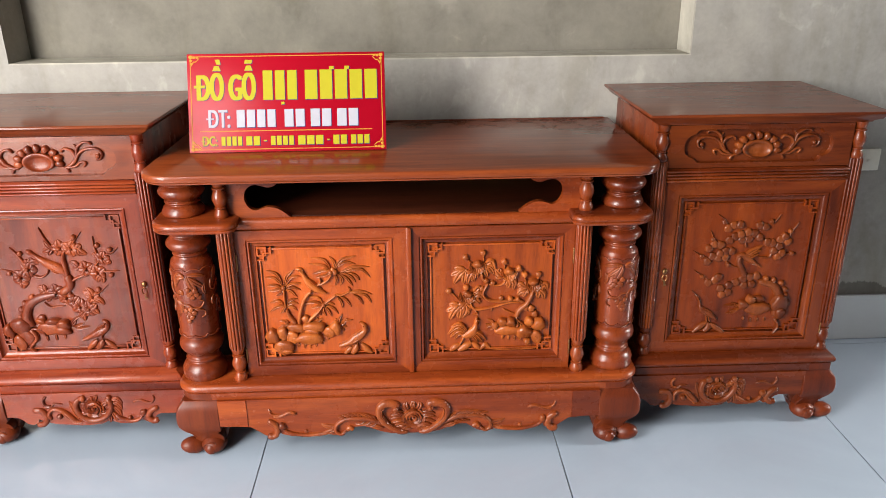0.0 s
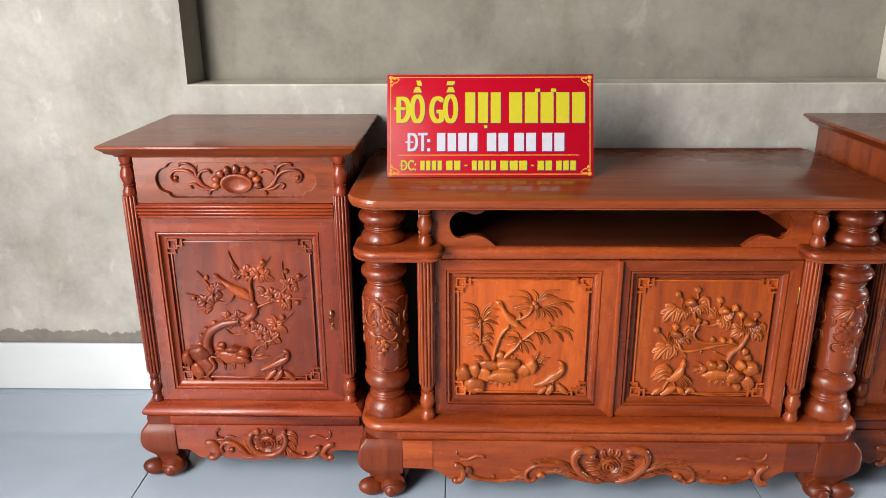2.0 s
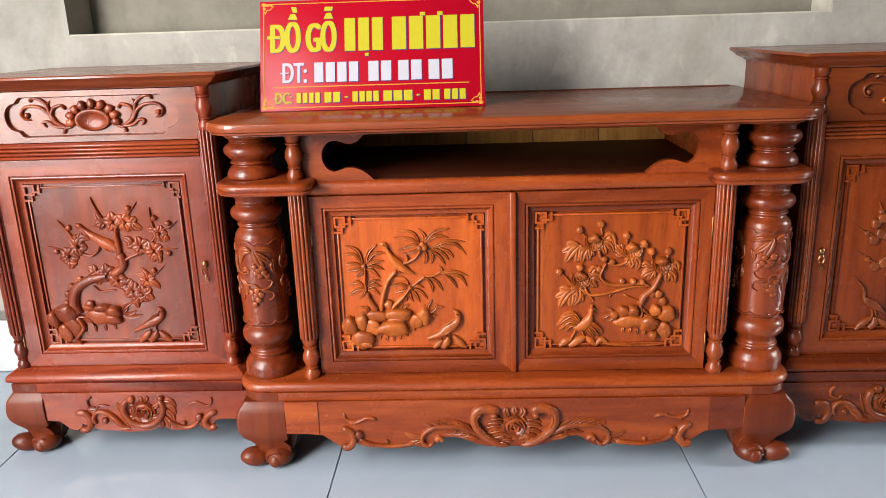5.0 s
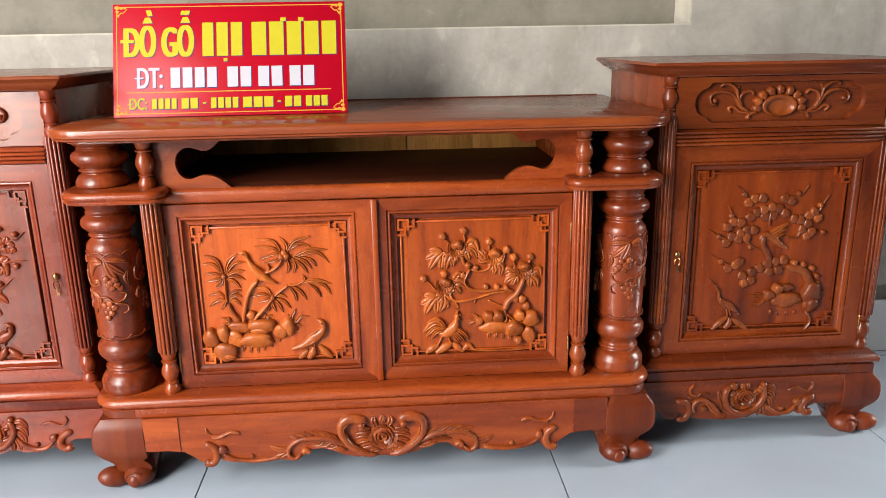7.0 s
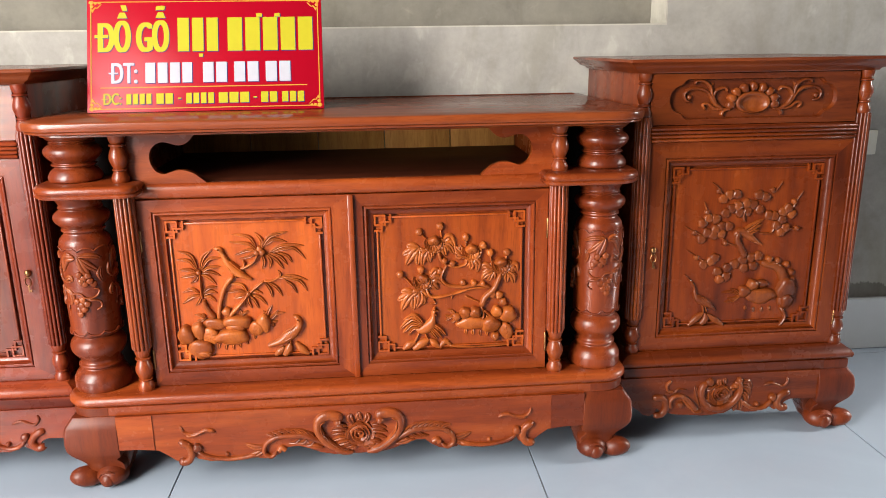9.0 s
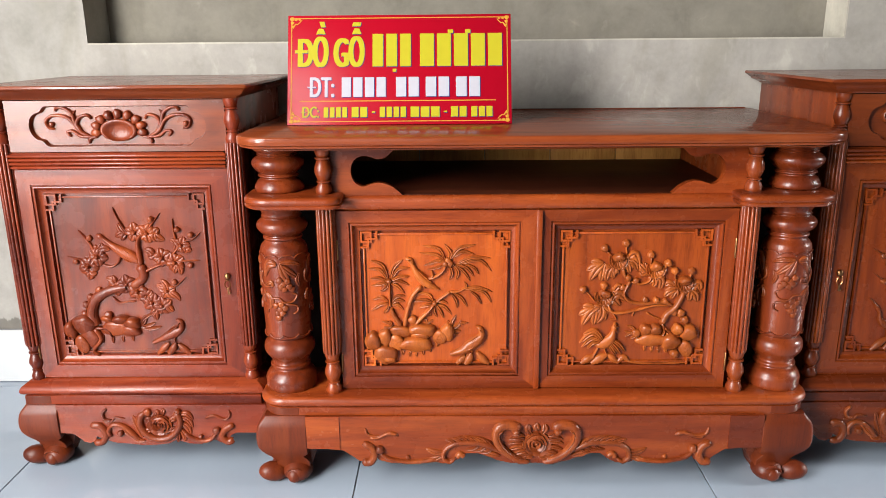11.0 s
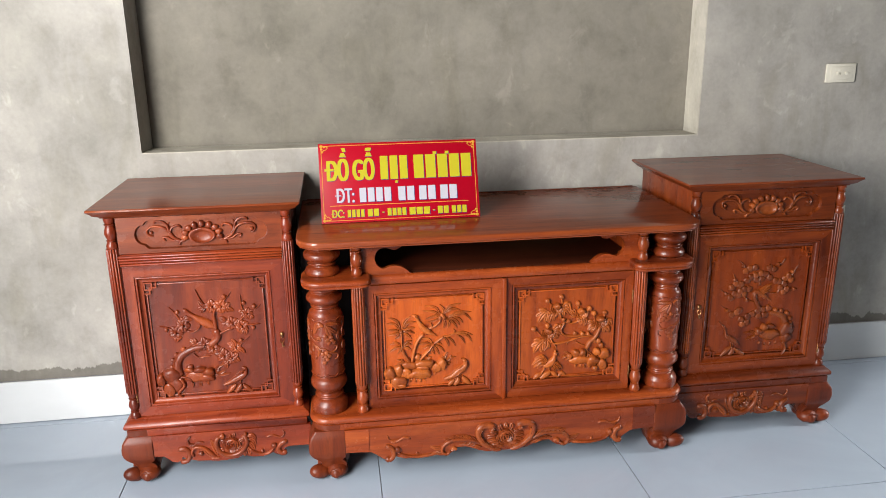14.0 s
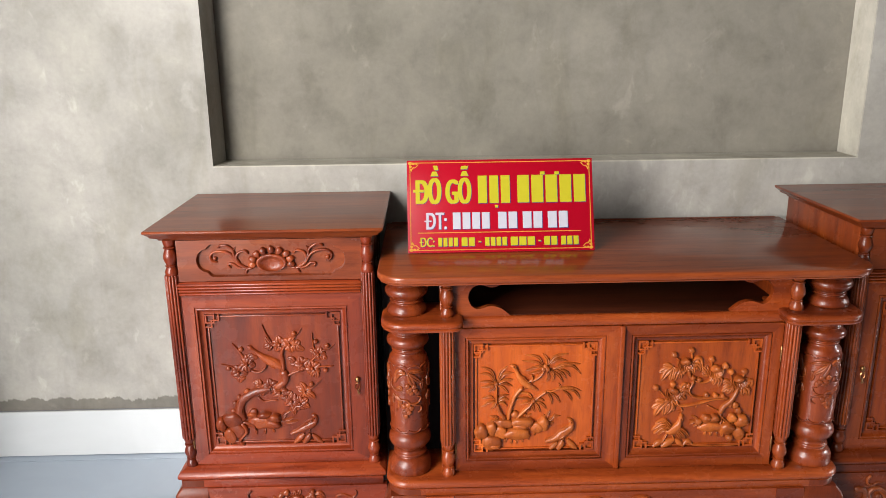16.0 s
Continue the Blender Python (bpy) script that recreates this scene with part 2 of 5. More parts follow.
brass = plain("aged_brass", (0.30, 0.15, 0.06), 0.32, 1.0)
sign_red = plain("sign_red", (0.275, 0.002, 0.0105), 0.3, spec=0.12, speck=0.03, scale=20)
sign_yellow = plain("sign_yellow", (0.345, 0.3, 0.014), 0.45, spec=0.12, speck=0.03)
sign_gold = plain("sign_gold", (0.44, 0.22, 0.025), 0.45, spec=0.12, speck=0.05)
sign_white = plain("sign_white", (0.355, 0.345, 0.38), 0.35, spec=0.12, speck=0.03)
sign_navy = plain("sign_navy", (0.05, 0.035, 0.12), 0.4, spec=0.12, speck=0.05)
grey_card = plain("grey_card", (0.32, 0.31, 0.29), 0.6)

# ---------------- helpers ----------------
ORG = {}


def thing(name, origin, label, category, group="", kind=""):
    ob = new(name)
    ob.location = origin
    ob.empty_display_size = 0.05
    ORG[ob] = Vector(origin)
    return tagged(ob, label, category, group, kind)


def part(name, bm, material, parent=None, label="", smooth=40, normals=True):
    """Links a bmesh given in world coordinates as one mesh object under a thing or a part."""
    if normals:
        bmesh.ops.recalc_face_normals(bm, faces=bm.faces)
    o = ORG.get(parent, Vector((0, 0, 0)))
    bmesh.ops.translate(bm, verts=bm.verts, vec=-o)
    me = bpy.data.meshes.new(name)
    bm.to_mesh(me)
    bm.free()
    if smooth:
        for p in me.polygons:
            p.use_smooth = True
        me.set_sharp_from_angle(angle=radians(smooth))
    me.materials.append(material)
    ob = new(name, me)
    if parent:
        ob.parent = parent
    ORG[ob] = o
    if label:
        ob["label"] = label
    return ob


def box(bm, x0, x1, y0, y1, z0, z1, bev=0.0, seg=2):
    m = Matrix.Translation(((x0 + x1) / 2, (y0 + y1) / 2, (z0 + z1) / 2)) @ Matrix.Diagonal((abs(x1 - x0), abs(y1 - y0), abs(z1 - z0), 1))
    vs = bmesh.ops.create_cube(bm, size=1, matrix=m)["verts"]
    if bev:
        es = list({e for v in vs for e in v.link_edges})
        bmesh.ops.bevel(bm, geom=es, offset=bev, segments=seg, profile=0.5, affect="EDGES")
    return bm


def boxed(*a, **k):
    return box(bmesh.new(), *a, **k)


def bridge(bm, rings, cap0=True, cap1=True, close=True):
    """Skins a row of vertex rings of equal length."""
    vr = [[bm.verts.new(p) for p in r] for r in rings]
    n = len(vr[0])
    for a, b in zip(vr, vr[1:]):
        for i in range(n if close else n - 1):
            j = (i + 1) % n
            bm.faces.new((a[i], a[j], b[j], b[i]))
    if cap0:
        bm.faces.new(list(reversed(vr[0])))
    if cap1:
        bm.faces.new(vr[-1])
    return bm


def plan_ring(x0, x1, y0, y1, z, d, radii, seg=8):
    """A rectangle in plan, inset by d; radii for front-left, front-right, back-right, back-left."""
    pts = []
    cs = [(x0, y0, 180), (x1, y0, 270), (x1, y1, 0), (x0, y1, 90)]
    for (cx, cy, a0), r in zip(cs, radii):
        sx, sy = (1 if cx == x0 else -1), (1 if cy == y0 else -1)
        rr = max(r - d, 0.0015)
        ox, oy = cx + sx * (d + rr), cy + sy * (d + rr)
        for k in range(seg + 1):
            a = radians(a0 + 90 * k / seg)
            pts.append((ox + rr * math.cos(a), oy + rr * math.sin(a), z))
    return pts


def slab(x0, x1, y0, y1, profile, radii=(0.003,) * 4, seg=8):
    """A moulded board: profile rows (inset, z) from below upwards."""
    bm = bmesh.new()
    return bridge(bm, [plan_ring(x0, x1, y0, y1, z, d, radii, seg) for d, z in profile])


def lathe(profile, x, y, seg=32):
    """A turned piece: profile rows (radius, z)."""
    bm = bmesh.new()
    rings = [[(x + r * math.cos(2 * math.pi * k / seg), y + r * math.sin(2 * math.pi * k / seg), z) for k in range(seg)] for r, z in profile]
    return bridge(bm, rings)


def smooth_profile(rows, n=4):
    """Catmull-Rom through the rows of a profile."""
    out = []
    for i in range(len(rows) - 1):
        p0, p1, p2, p3 = (Vector(rows[max(0, min(len(rows) - 1, i + k))]) for k in (-1, 0, 1, 2))
        for s in range(n):
            t = s / n
            out.append(0.5 * ((2 * p1) + (p2 - p0) * t + (2 * p0 - 5 * p1 + 4 * p2 - p3) * t * t + (3 * p1 - p0 - 3 * p2 + p3) * t ** 3))
    out.append(Vector(rows[-1]))
    return out


def board(outline, y0, y1, bev=0.0):
    """A sawn board: outline in (x, z), from y0 (front) to y1."""
    bm = bmesh.new()
    vs = [bm.verts.new((x, y0, z)) for x, z in outline]
    f = bm.faces.new(vs)
    r = bmesh.ops.extrude_face_region(bm, geom=[f])
    bmesh.ops.translate(bm, verts=[v for v in r["geom"] if isinstance(v, bmesh.types.BMVert)], vec=(0, y1 - y0, 0))
    bmesh.ops.triangulate(bm, faces=[g for g in bm.faces if len(g.verts) > 4])
    return bm


def fluted(x, y, r, z0, z1, flutes=13):
    """A reeded shaft."""
    bm = bmesh.new()
    n = flutes * 8
    def ring(z, k=1.0):
        pts = []
        for i in range(n):
            a = 2 * math.pi * i / n
            q = abs(math.sin(flutes * a / 2))
            pts.append((x + k * r * (0.76 + 0.24 * q ** 0.5) * math.cos(a), y + k * r * (0.76 + 0.24 * q ** 0.5) * math.sin(a), z))
        return pts
    return bridge(bm, [ring(z0, 0.93), ring(z0 + 0.004), ring(z1 - 0.004), ring(z1, 0.93)])


def baluster(x, y, z0, z1, r, seg=24):
    """A short turned vase between two collars."""
    h = z1 - z0
    rows = [(0.86, 0), (0.92, 0.04), (0.95, 0.10), (0.72, 0.2), (0.62, 0.235), (0.78, 0.25), (0.80, 0.275), (0.62, 0.29), (0.78, 0.36), (1.0, 0.48), (0.95, 0.58), (0.74, 0.70), (0.62, 0.745), (0.86, 0.76), (0.88, 0.79), (0.62, 0.805), (0.72, 0.83), (0.88, 0.93), (0.9, 1.0)]
    return lathe([(a * r, z0 + b * h) for a, b in rows], x, y, seg)


import functools

# ---------------- carving tools (millimetres on a carved ground) ----------------


class Carving:
    """A relief: u to the side, v up, h out of the ground."""

    def __init__(self, origin, side=1, column=0.0, turn=0.0, lift=1.0, whole=False):
        self.origin, self.side, self.column, self.turn, self.lift = Vector(origin), side, column, turn, lift
        self.bm, self.depth, self.done = bmesh.new(), 1 if whole else 0, []

    def put(self, u, v, h):
        u, v, h = self.side * u / 1000, v / 1000, h * self.lift / 1000
        if self.column:
            a = u / self.column + self.turn
            r = self.column + h
            return self.origin + Vector((r * math.sin(a), -r * math.cos(a), v))
        return self.origin + Vector((u, -h, v))


def piece(name):
    """Each call of a tool makes one carved piece, with the strokes inside it."""
    def wrap(tool):
        @functools.wraps(tool)
        def run(c, *a):
            if c.depth == 0:
                c.bm = bmesh.new()
            c.depth += 1
            tool(c, *a)
            c.depth -= 1
            if c.depth == 0:
                c.done.append((name, c.bm))
        return run
    return wrap


def spine(points, n):
    pts = [Vector(p) for p in smooth_profile(points, n)] if len(points) > 2 else [Vector(points[0]).lerp(Vector(points[-1]), k / n) for k in range(n + 1)]
    out = []
    for i, p in enumerate(pts):
        t = (pts[min(i + 1, len(pts) - 1)] - pts[max(i - 1, 0)])
        t = t.normalized() if t.length > 1e-6 else Vector((1, 0))
        out.append((p, Vector((-t.y, t.x)), i / (len(pts) - 1)))
    return out


def skin(c, rows):
    """Rows of (u, v, h) strips skinned into a sheet."""
    vr = [[c.bm.verts.new(c.put(*q)) for q in r] for r in rows]
    for a, b in zip(vr, vr[1:]):
        for i in range(len(a) - 1):
            c.bm.faces.new((a[i], a[i + 1], b[i + 1], b[i]))


ROUND = [(-1.0, -0.12), (-0.97, 0.42), (-0.7, 0.83), (0.0, 1.0), (0.7, 0.83), (0.97, 0.42), (1.0, -0.12)]
VEIN = [(-1.0, -0.12), (-0.93, 0.45), (-0.55, 0.95), (-0.16, 0.88), (0.0, 0.62), (0.16, 0.88), (0.55, 0.95), (0.93, 0.45), (1.0, -0.12)]


@piece("branch")
def stem(c, w0, w1, h, *pts):
    """A rounded branch or scroll, w0 wide at its root and w1 at its tip."""
    rows = []
    for p, n, t in spine(pts, 5):
        end = min(1.0, 8 * t + 0.25, 8 * (1 - t) + 0.25) ** 0.5
        w = (w0 + (w1 - w0) * t) / 2 * end
        hh = h * end * (0.75 + 0.25 * min(1, w / 4))
        rows.append([(p.x + n.x * w * a, p.y + n.y * w * a, hh * b if b > 0 else -0.6) for a, b in ROUND])
    skin(c, rows)


@piece("leaf")
def leaf(c, w, h, *pts):
    """A leaf with a sunken midrib, from its root to its tip."""
    rows = []
    for p, n, t in spine(pts, 6):
        k = max(0.06, math.sin(math.pi * min(1, t * 0.93 + 0.05)) ** 0.8)
        hh = h * (0.35 + 0.65 * k) * (1 - 0.35 * t)
        rows.append([(p.x + n.x * w / 2 * k * a, p.y + n.y * w / 2 * k * a, hh * b if b > 0 else -0.6) for a, b in VEIN])
    skin(c, rows)


@piece("leaf_spray")
def fan(c, w, h, root, *tips):
    for i, tip in enumerate(tips):
        bend = 0.12 * (1 if i % 2 else -1)
        d = Vector(tip) - Vector(root)
        m = Vector(root) + d * 0.5 + Vector((-d.y, d.x)) * bend
        leaf(c, w, h + 0.6 * (i % 3), root, (m.x, m.y), tip)


def swell(c, h, *rows):
    """A rounded stroke of changing width: rows (u, v, width)."""
    pts = smooth_profile(rows, 4)
    out = []
    for i, p in enumerate(pts):
        t = pts[min(i + 1, len(pts) - 1)] - pts[max(i - 1, 0)]
        t = Vector((t.x, t.y)).normalized() if t.xy.length > 1e-6 else Vector((1, 0))
        w = max(p.z, 1.2) / 2
        hh = h * min(1.0, 0.45 + 0.55 * w / 8)
        out.append([(p.x - t.y * w * a, p.y + t.x * w * a, hh * b if b > 0 else -0.6) for a, b in ROUND])
    skin(c, out)


@piece("trunk")
def trunk(c, h, rows, bark=()):
    """A thick stem with raised lines of bark."""
    swell(c, h, *rows)
    for line in bark:
        stem(c, 3.2, 2.0, h * 1.12, *line)


@piece("carved_bird")
def bird(c, h, body, feathers=(), legs=(), eye=None):
    """Body from the beak to the tail, with feathers (root, middle, tip, width) lying on it."""
    swell(c, h, *body)
    for k, (root, mid, tip, w) in enumerate(feathers):
        leaf(c, w, h * (1.18 + 0.06 * (k % 2)), root, mid, tip)
    for leg in legs:
        stem(c, 4.5, 3.2, h * 0.7, *leg)
    if eye:
        mound(c, eye, 1.7, 1.7, h * 1.5)


@piece("rock")
def crag(c, h, *rows):
    swell(c, h, *rows)


@piece("rock")
def rough_rock(c, at, ru, rv, h, turn=0):
    """A rock whose face is cut with a fine lattice."""
    seg, co, si = 44, math.cos(radians(turn)), math.sin(radians(turn))
    rows = []
    for r, z in ((1.0, -1), (0.99, 0.42), (0.95, 0.62), (0.88, 0.74), (0.78, 0.83), (0.68, 0.89), (0.57, 0.93), (0.46, 0.96), (0.34, 0.98), (0.22, 0.99), (0.1, 1.0)):
        row = []
        for i in range(seg + 1):
            a = 2 * math.pi * i / seg
            x, y = ru * r * math.cos(a), rv * r * math.sin(a) * (1 + 0.07 * math.sin(2 * a + at[0]))
            cut = 0.16 * max(abs(math.sin((x + y) * 0.72)), abs(math.sin((x - y) * 0.72))) - 0.16 if r < 0.9 else 0
            row.append((at[0] + x * co - y * si, at[1] + x * si + y * co, 1.15 * h * (z * (1 + 0.45 * r * math.cos(a + radians(turn - 65))) + cut) if z > 0 else -0.6))
        rows.append(row)
    skin(c, rows)
    c.bm.faces.new([c.bm.verts.new(c.put(*q)) for q in rows[-1][:-1]])


@piece("shell_bowl")
def bowl(c, at, ru, rv, h):
    """An oval dish with a rolled rim, hollowed towards its lower half."""
    rows = []
    for r, z, drop in ((1.0, -1, 0), (1.0, 0.55, 0), (0.965, 0.88, 0), (0.9, 1.0, 0), (0.82, 0.95, 0.06), (0.74, 0.72, 0.12), (0.66, 0.42, 0.14), (0.5, 0.2, 0.15), (0.3, 0.1, 0.15), (0.12, 0.07, 0.15)):
        rows.append([(at[0] + ru * r * math.cos(2 * math.pi * i / 36), at[1] - drop * rv + rv * r * math.sin(2 * math.pi * i / 36), h * z if z > 0 else -0.6) for i in range(37)])
    skin(c, rows)
    c.bm.faces.new([c.bm.verts.new(c.put(*q)) for q in rows[-1][:-1]])


@piece("shell_lobe")
def lobe(c, at, ru, rv, h, turn):
    mound(c, at, ru, rv, h, turn)


@piece("rock")
def mound(c, at, ru, rv, h, turn=0):
    """A domed pebble or rock with steep sides, leaning to one side when it is large."""
    q = math.sin(at[0] * 12.9 + at[1] * 78.2) * 437.5 % 1.0
    big = ru > 11.9
    h *= (1.1 if big else 0.75) + 0.5 * q
    lean, way = (0.5 if big else 0.0), radians(50 + 50 * q)
    ru, rv = (1.12 * ru, 1.12 * rv) if big else (ru, rv)
    seg, co, si = 20, math.cos(radians(turn)), math.sin(radians(turn))
    rows = []
    for r, z in ((1.0, -1), (0.99, 0.3), (0.94, 0.54), (0.84, 0.75), (0.68, 0.88), (0.45, 0.97), (0.2, 1.0)):
        row = []
        for i in range(seg + 1):
            a = 2 * math.pi * i / seg
            wob = 1 + 0.06 * math.sin(3 * a + at[0]) + 0.05 * math.sin(5 * a + at[1])
            x, y = ru * r * wob * math.cos(a), rv * r * wob * math.sin(a)
            row.append((at[0] + x * co - y * si, at[1] + x * si + y * co, h * z * (1 + lean * r * math.cos(a - way)) if z > 0 else -0.6))
        rows.append(row)
    skin(c, rows)
    top = [c.bm.verts.new(c.put(*q)) for q in rows[-1][:-1]]
    c.bm.faces.new(top)


@piece("bead")
def bead(c, at, r, h):
    mound(c, at, r, r, h)


def beads(c, r, h, *pts):
    for at in pts:
        bead(c, at, r, h)


@piece("blossom")
def bloom(c, at, r, h):
    """A five-petalled blossom with a knob."""
    ph = at[0] * 0.7 + at[1] * 0.3
    for k in range(5):
        a = ph + 2 * math.pi * k / 5
        co, si = math.cos(a), math.sin(a)
        leaf(c, 1.12 * r, h * (0.62 + 0.12 * (k % 2)), (at[0] + 0.08 * r * co, at[1] + 0.08 * r * si), (at[0] + 0.6 * r * co, at[1] + 0.6 * r * si), (at[0] + 1.12 * r * co, at[1] + 1.12 * r * si))
    mound(c, at, 0.24 * r, 0.24 * r, h)


@piece("petal")
def petal(c, at, a0, half, r0, r1, h):
    """One cupped petal of a rose: a fan that rises to a crisp, notched rim."""
    rows = []
    for t in (0.0, 0.25, 0.5, 0.72, 0.88, 0.97, 1.0, 1.03):
        row = []
        for k in range(11):
            b = k / 5 - 1
            rr = r0 + (r1 * (1 - 0.16 * b * b - 0.05 * math.cos(3 * b)) - r0) * t
            a = a0 + half * b * (0.75 + 0.25 * t)
            hh = h * (0.3 + 0.7 * t ** 1.6) * (1 - 0.3 * b * b + 0.14 * b)
            hh = hh if t < 0.98 else (hh * 0.8 if t < 1.01 else -0.6)
            row.append((at[0] + rr * math.cos(a), at[1] + rr * math.sin(a), hh))
        rows.append(row)
    skin(c, rows)


def rose(c, at, r, h, turn=0.0):
    """An open peony: four turns of rounded, cupped petals that climb to a tight bud."""
    bead(c, at, 0.75 * r, h * 0.4)
    for ring, (n, r0, r1, hh, dv) in enumerate(((8, 0.5, 1.12, 0.5, -0.05), (6, 0.36, 0.86, 0.68, -0.03), (5, 0.2, 0.6, 0.86, 0.02), (3, 0.06, 0.36, 1.05, 0.06))):
        for k in range(n):
            wild = 0.11 * math.sin(5.1 * k + 2.3 * ring + at[0])
            petal(c, (at[0], at[1] + dv * r), 2 * math.pi * k / n + 0.63 * ring + turn + wild, (1.08 + wild) * math.pi / n, r0 * r, r1 * r * (1 + 0.8 * wild), h * hh)
    mound(c, (at[0], at[1] + 0.08 * r), 0.15 * r, 0.13 * r, h * 1.08)


@piece("aster")
def aster(c, at, r, h):
    """A flower head with a seeded dome and cupped petals round its lower half."""
    for ring, (r0, r1, n) in enumerate(((0.45, 1.12, 9), (0.3, 0.85, 8))):
        for k in range(n):
            petal(c, at, radians(168 + 204 * (k + 0.5 * ring) / (n - 1 + ring)), radians(17), r0 * r, r1 * r, h * (0.75 + 0.2 * ring))
    top = (at[0], at[1] + 0.2 * r)
    mound(c, top, 0.62 * r, 0.5 * r, h)
    for k in range(18):
        q = ((k + 0.5) / 18) ** 0.5
        mound(c, (top[0] + 0.5 * r * math.cos(2.4 * k) * q, top[1] + 0.38 * r * math.sin(2.4 * k) * q), 0.085 * r, 0.085 * r, h * (1.32 - 0.3 * q))


@piece("leaf")
def lobed(c, w, h, root, mid, tip):
    """A broad leaf cut into five pointed lobes, each with its own rib."""
    d = Vector(tip) - Vector(root)
    for turn, size in ((62, 0.58), (-62, 0.58), (30, 0.82), (-30, 0.82), (0, 1.0)):
        e = Matrix.Rotation(radians(turn), 2) @ d * size
        m = (Vector(mid) - Vector(root)) if turn == 0 else e * 0.55
        leaf(c, w * (0.7 if turn == 0 else 0.6), h * (1.12 if turn == 0 else 0.95 if abs(turn) < 50 else 0.8), root, (root[0] + m.x, root[1] + m.y), (root[0] + e.x, root[1] + e.y))


@piece("corner_fret")
def fret(c, u, v, su, sv, h):
    """An interlocked key ornament in a corner, sawn out of one piece; su, sv point inwards."""
    g, cells = 2.08, set()
    for (a0, b0), (a1, b1) in (((0, 0), (10, 0)), ((10, 0), (10, 10)), ((0, 10), (10, 10)), ((0, 0), (0, 10)), ((7, 7), (16, 7)), ((16, 0), (16, 7)), ((7, 7), (7, 16)), ((0, 16), (7, 16))):
        for i in range(a0, a1 + 2):
            for j in range(b0, b1 + 2):
                cells.add((i, j))
    verts = {}

    def at(i, j, top):
        k = (i, j, top)
        if k not in verts:
            verts[k] = c.bm.verts.new(c.put(u + su * i * g, v + sv * j * g, h if top else -0.6))
        return verts[k]

    for i, j in cells:
        c.bm.faces.new((at(i, j, 1), at(i + 1, j, 1), at(i + 1, j + 1, 1), at(i, j + 1, 1)))
        for di, dj, p, q in ((-1, 0, (0, 0), (0, 1)), (1, 0, (1, 0), (1, 1)), (0, -1, (0, 0), (1, 0)), (0, 1, (0, 1), (1, 1))):
            if (i + di, j + dj) not in cells:
                c.bm.faces.new((at(i + p[0], j + p[1], 1), at(i + q[0], j + q[1], 1), at(i + q[0], j + q[1], 0), at(i + p[0], j + p[1], 0)))


def carved(c, name, material, parent, label=""):
    """Links the pieces of a relief under a part; a whole one as a single mesh."""
    if not c.done:
        part(name, c.bm, material, parent, label, smooth=60)
    for kind, bm in c.done:
        if kind == "branch" and "scroll" in name:
            kind = "scroll"
        part(kind, bm, material, parent, "", smooth=60)

# ---------------- carved motifs ----------------


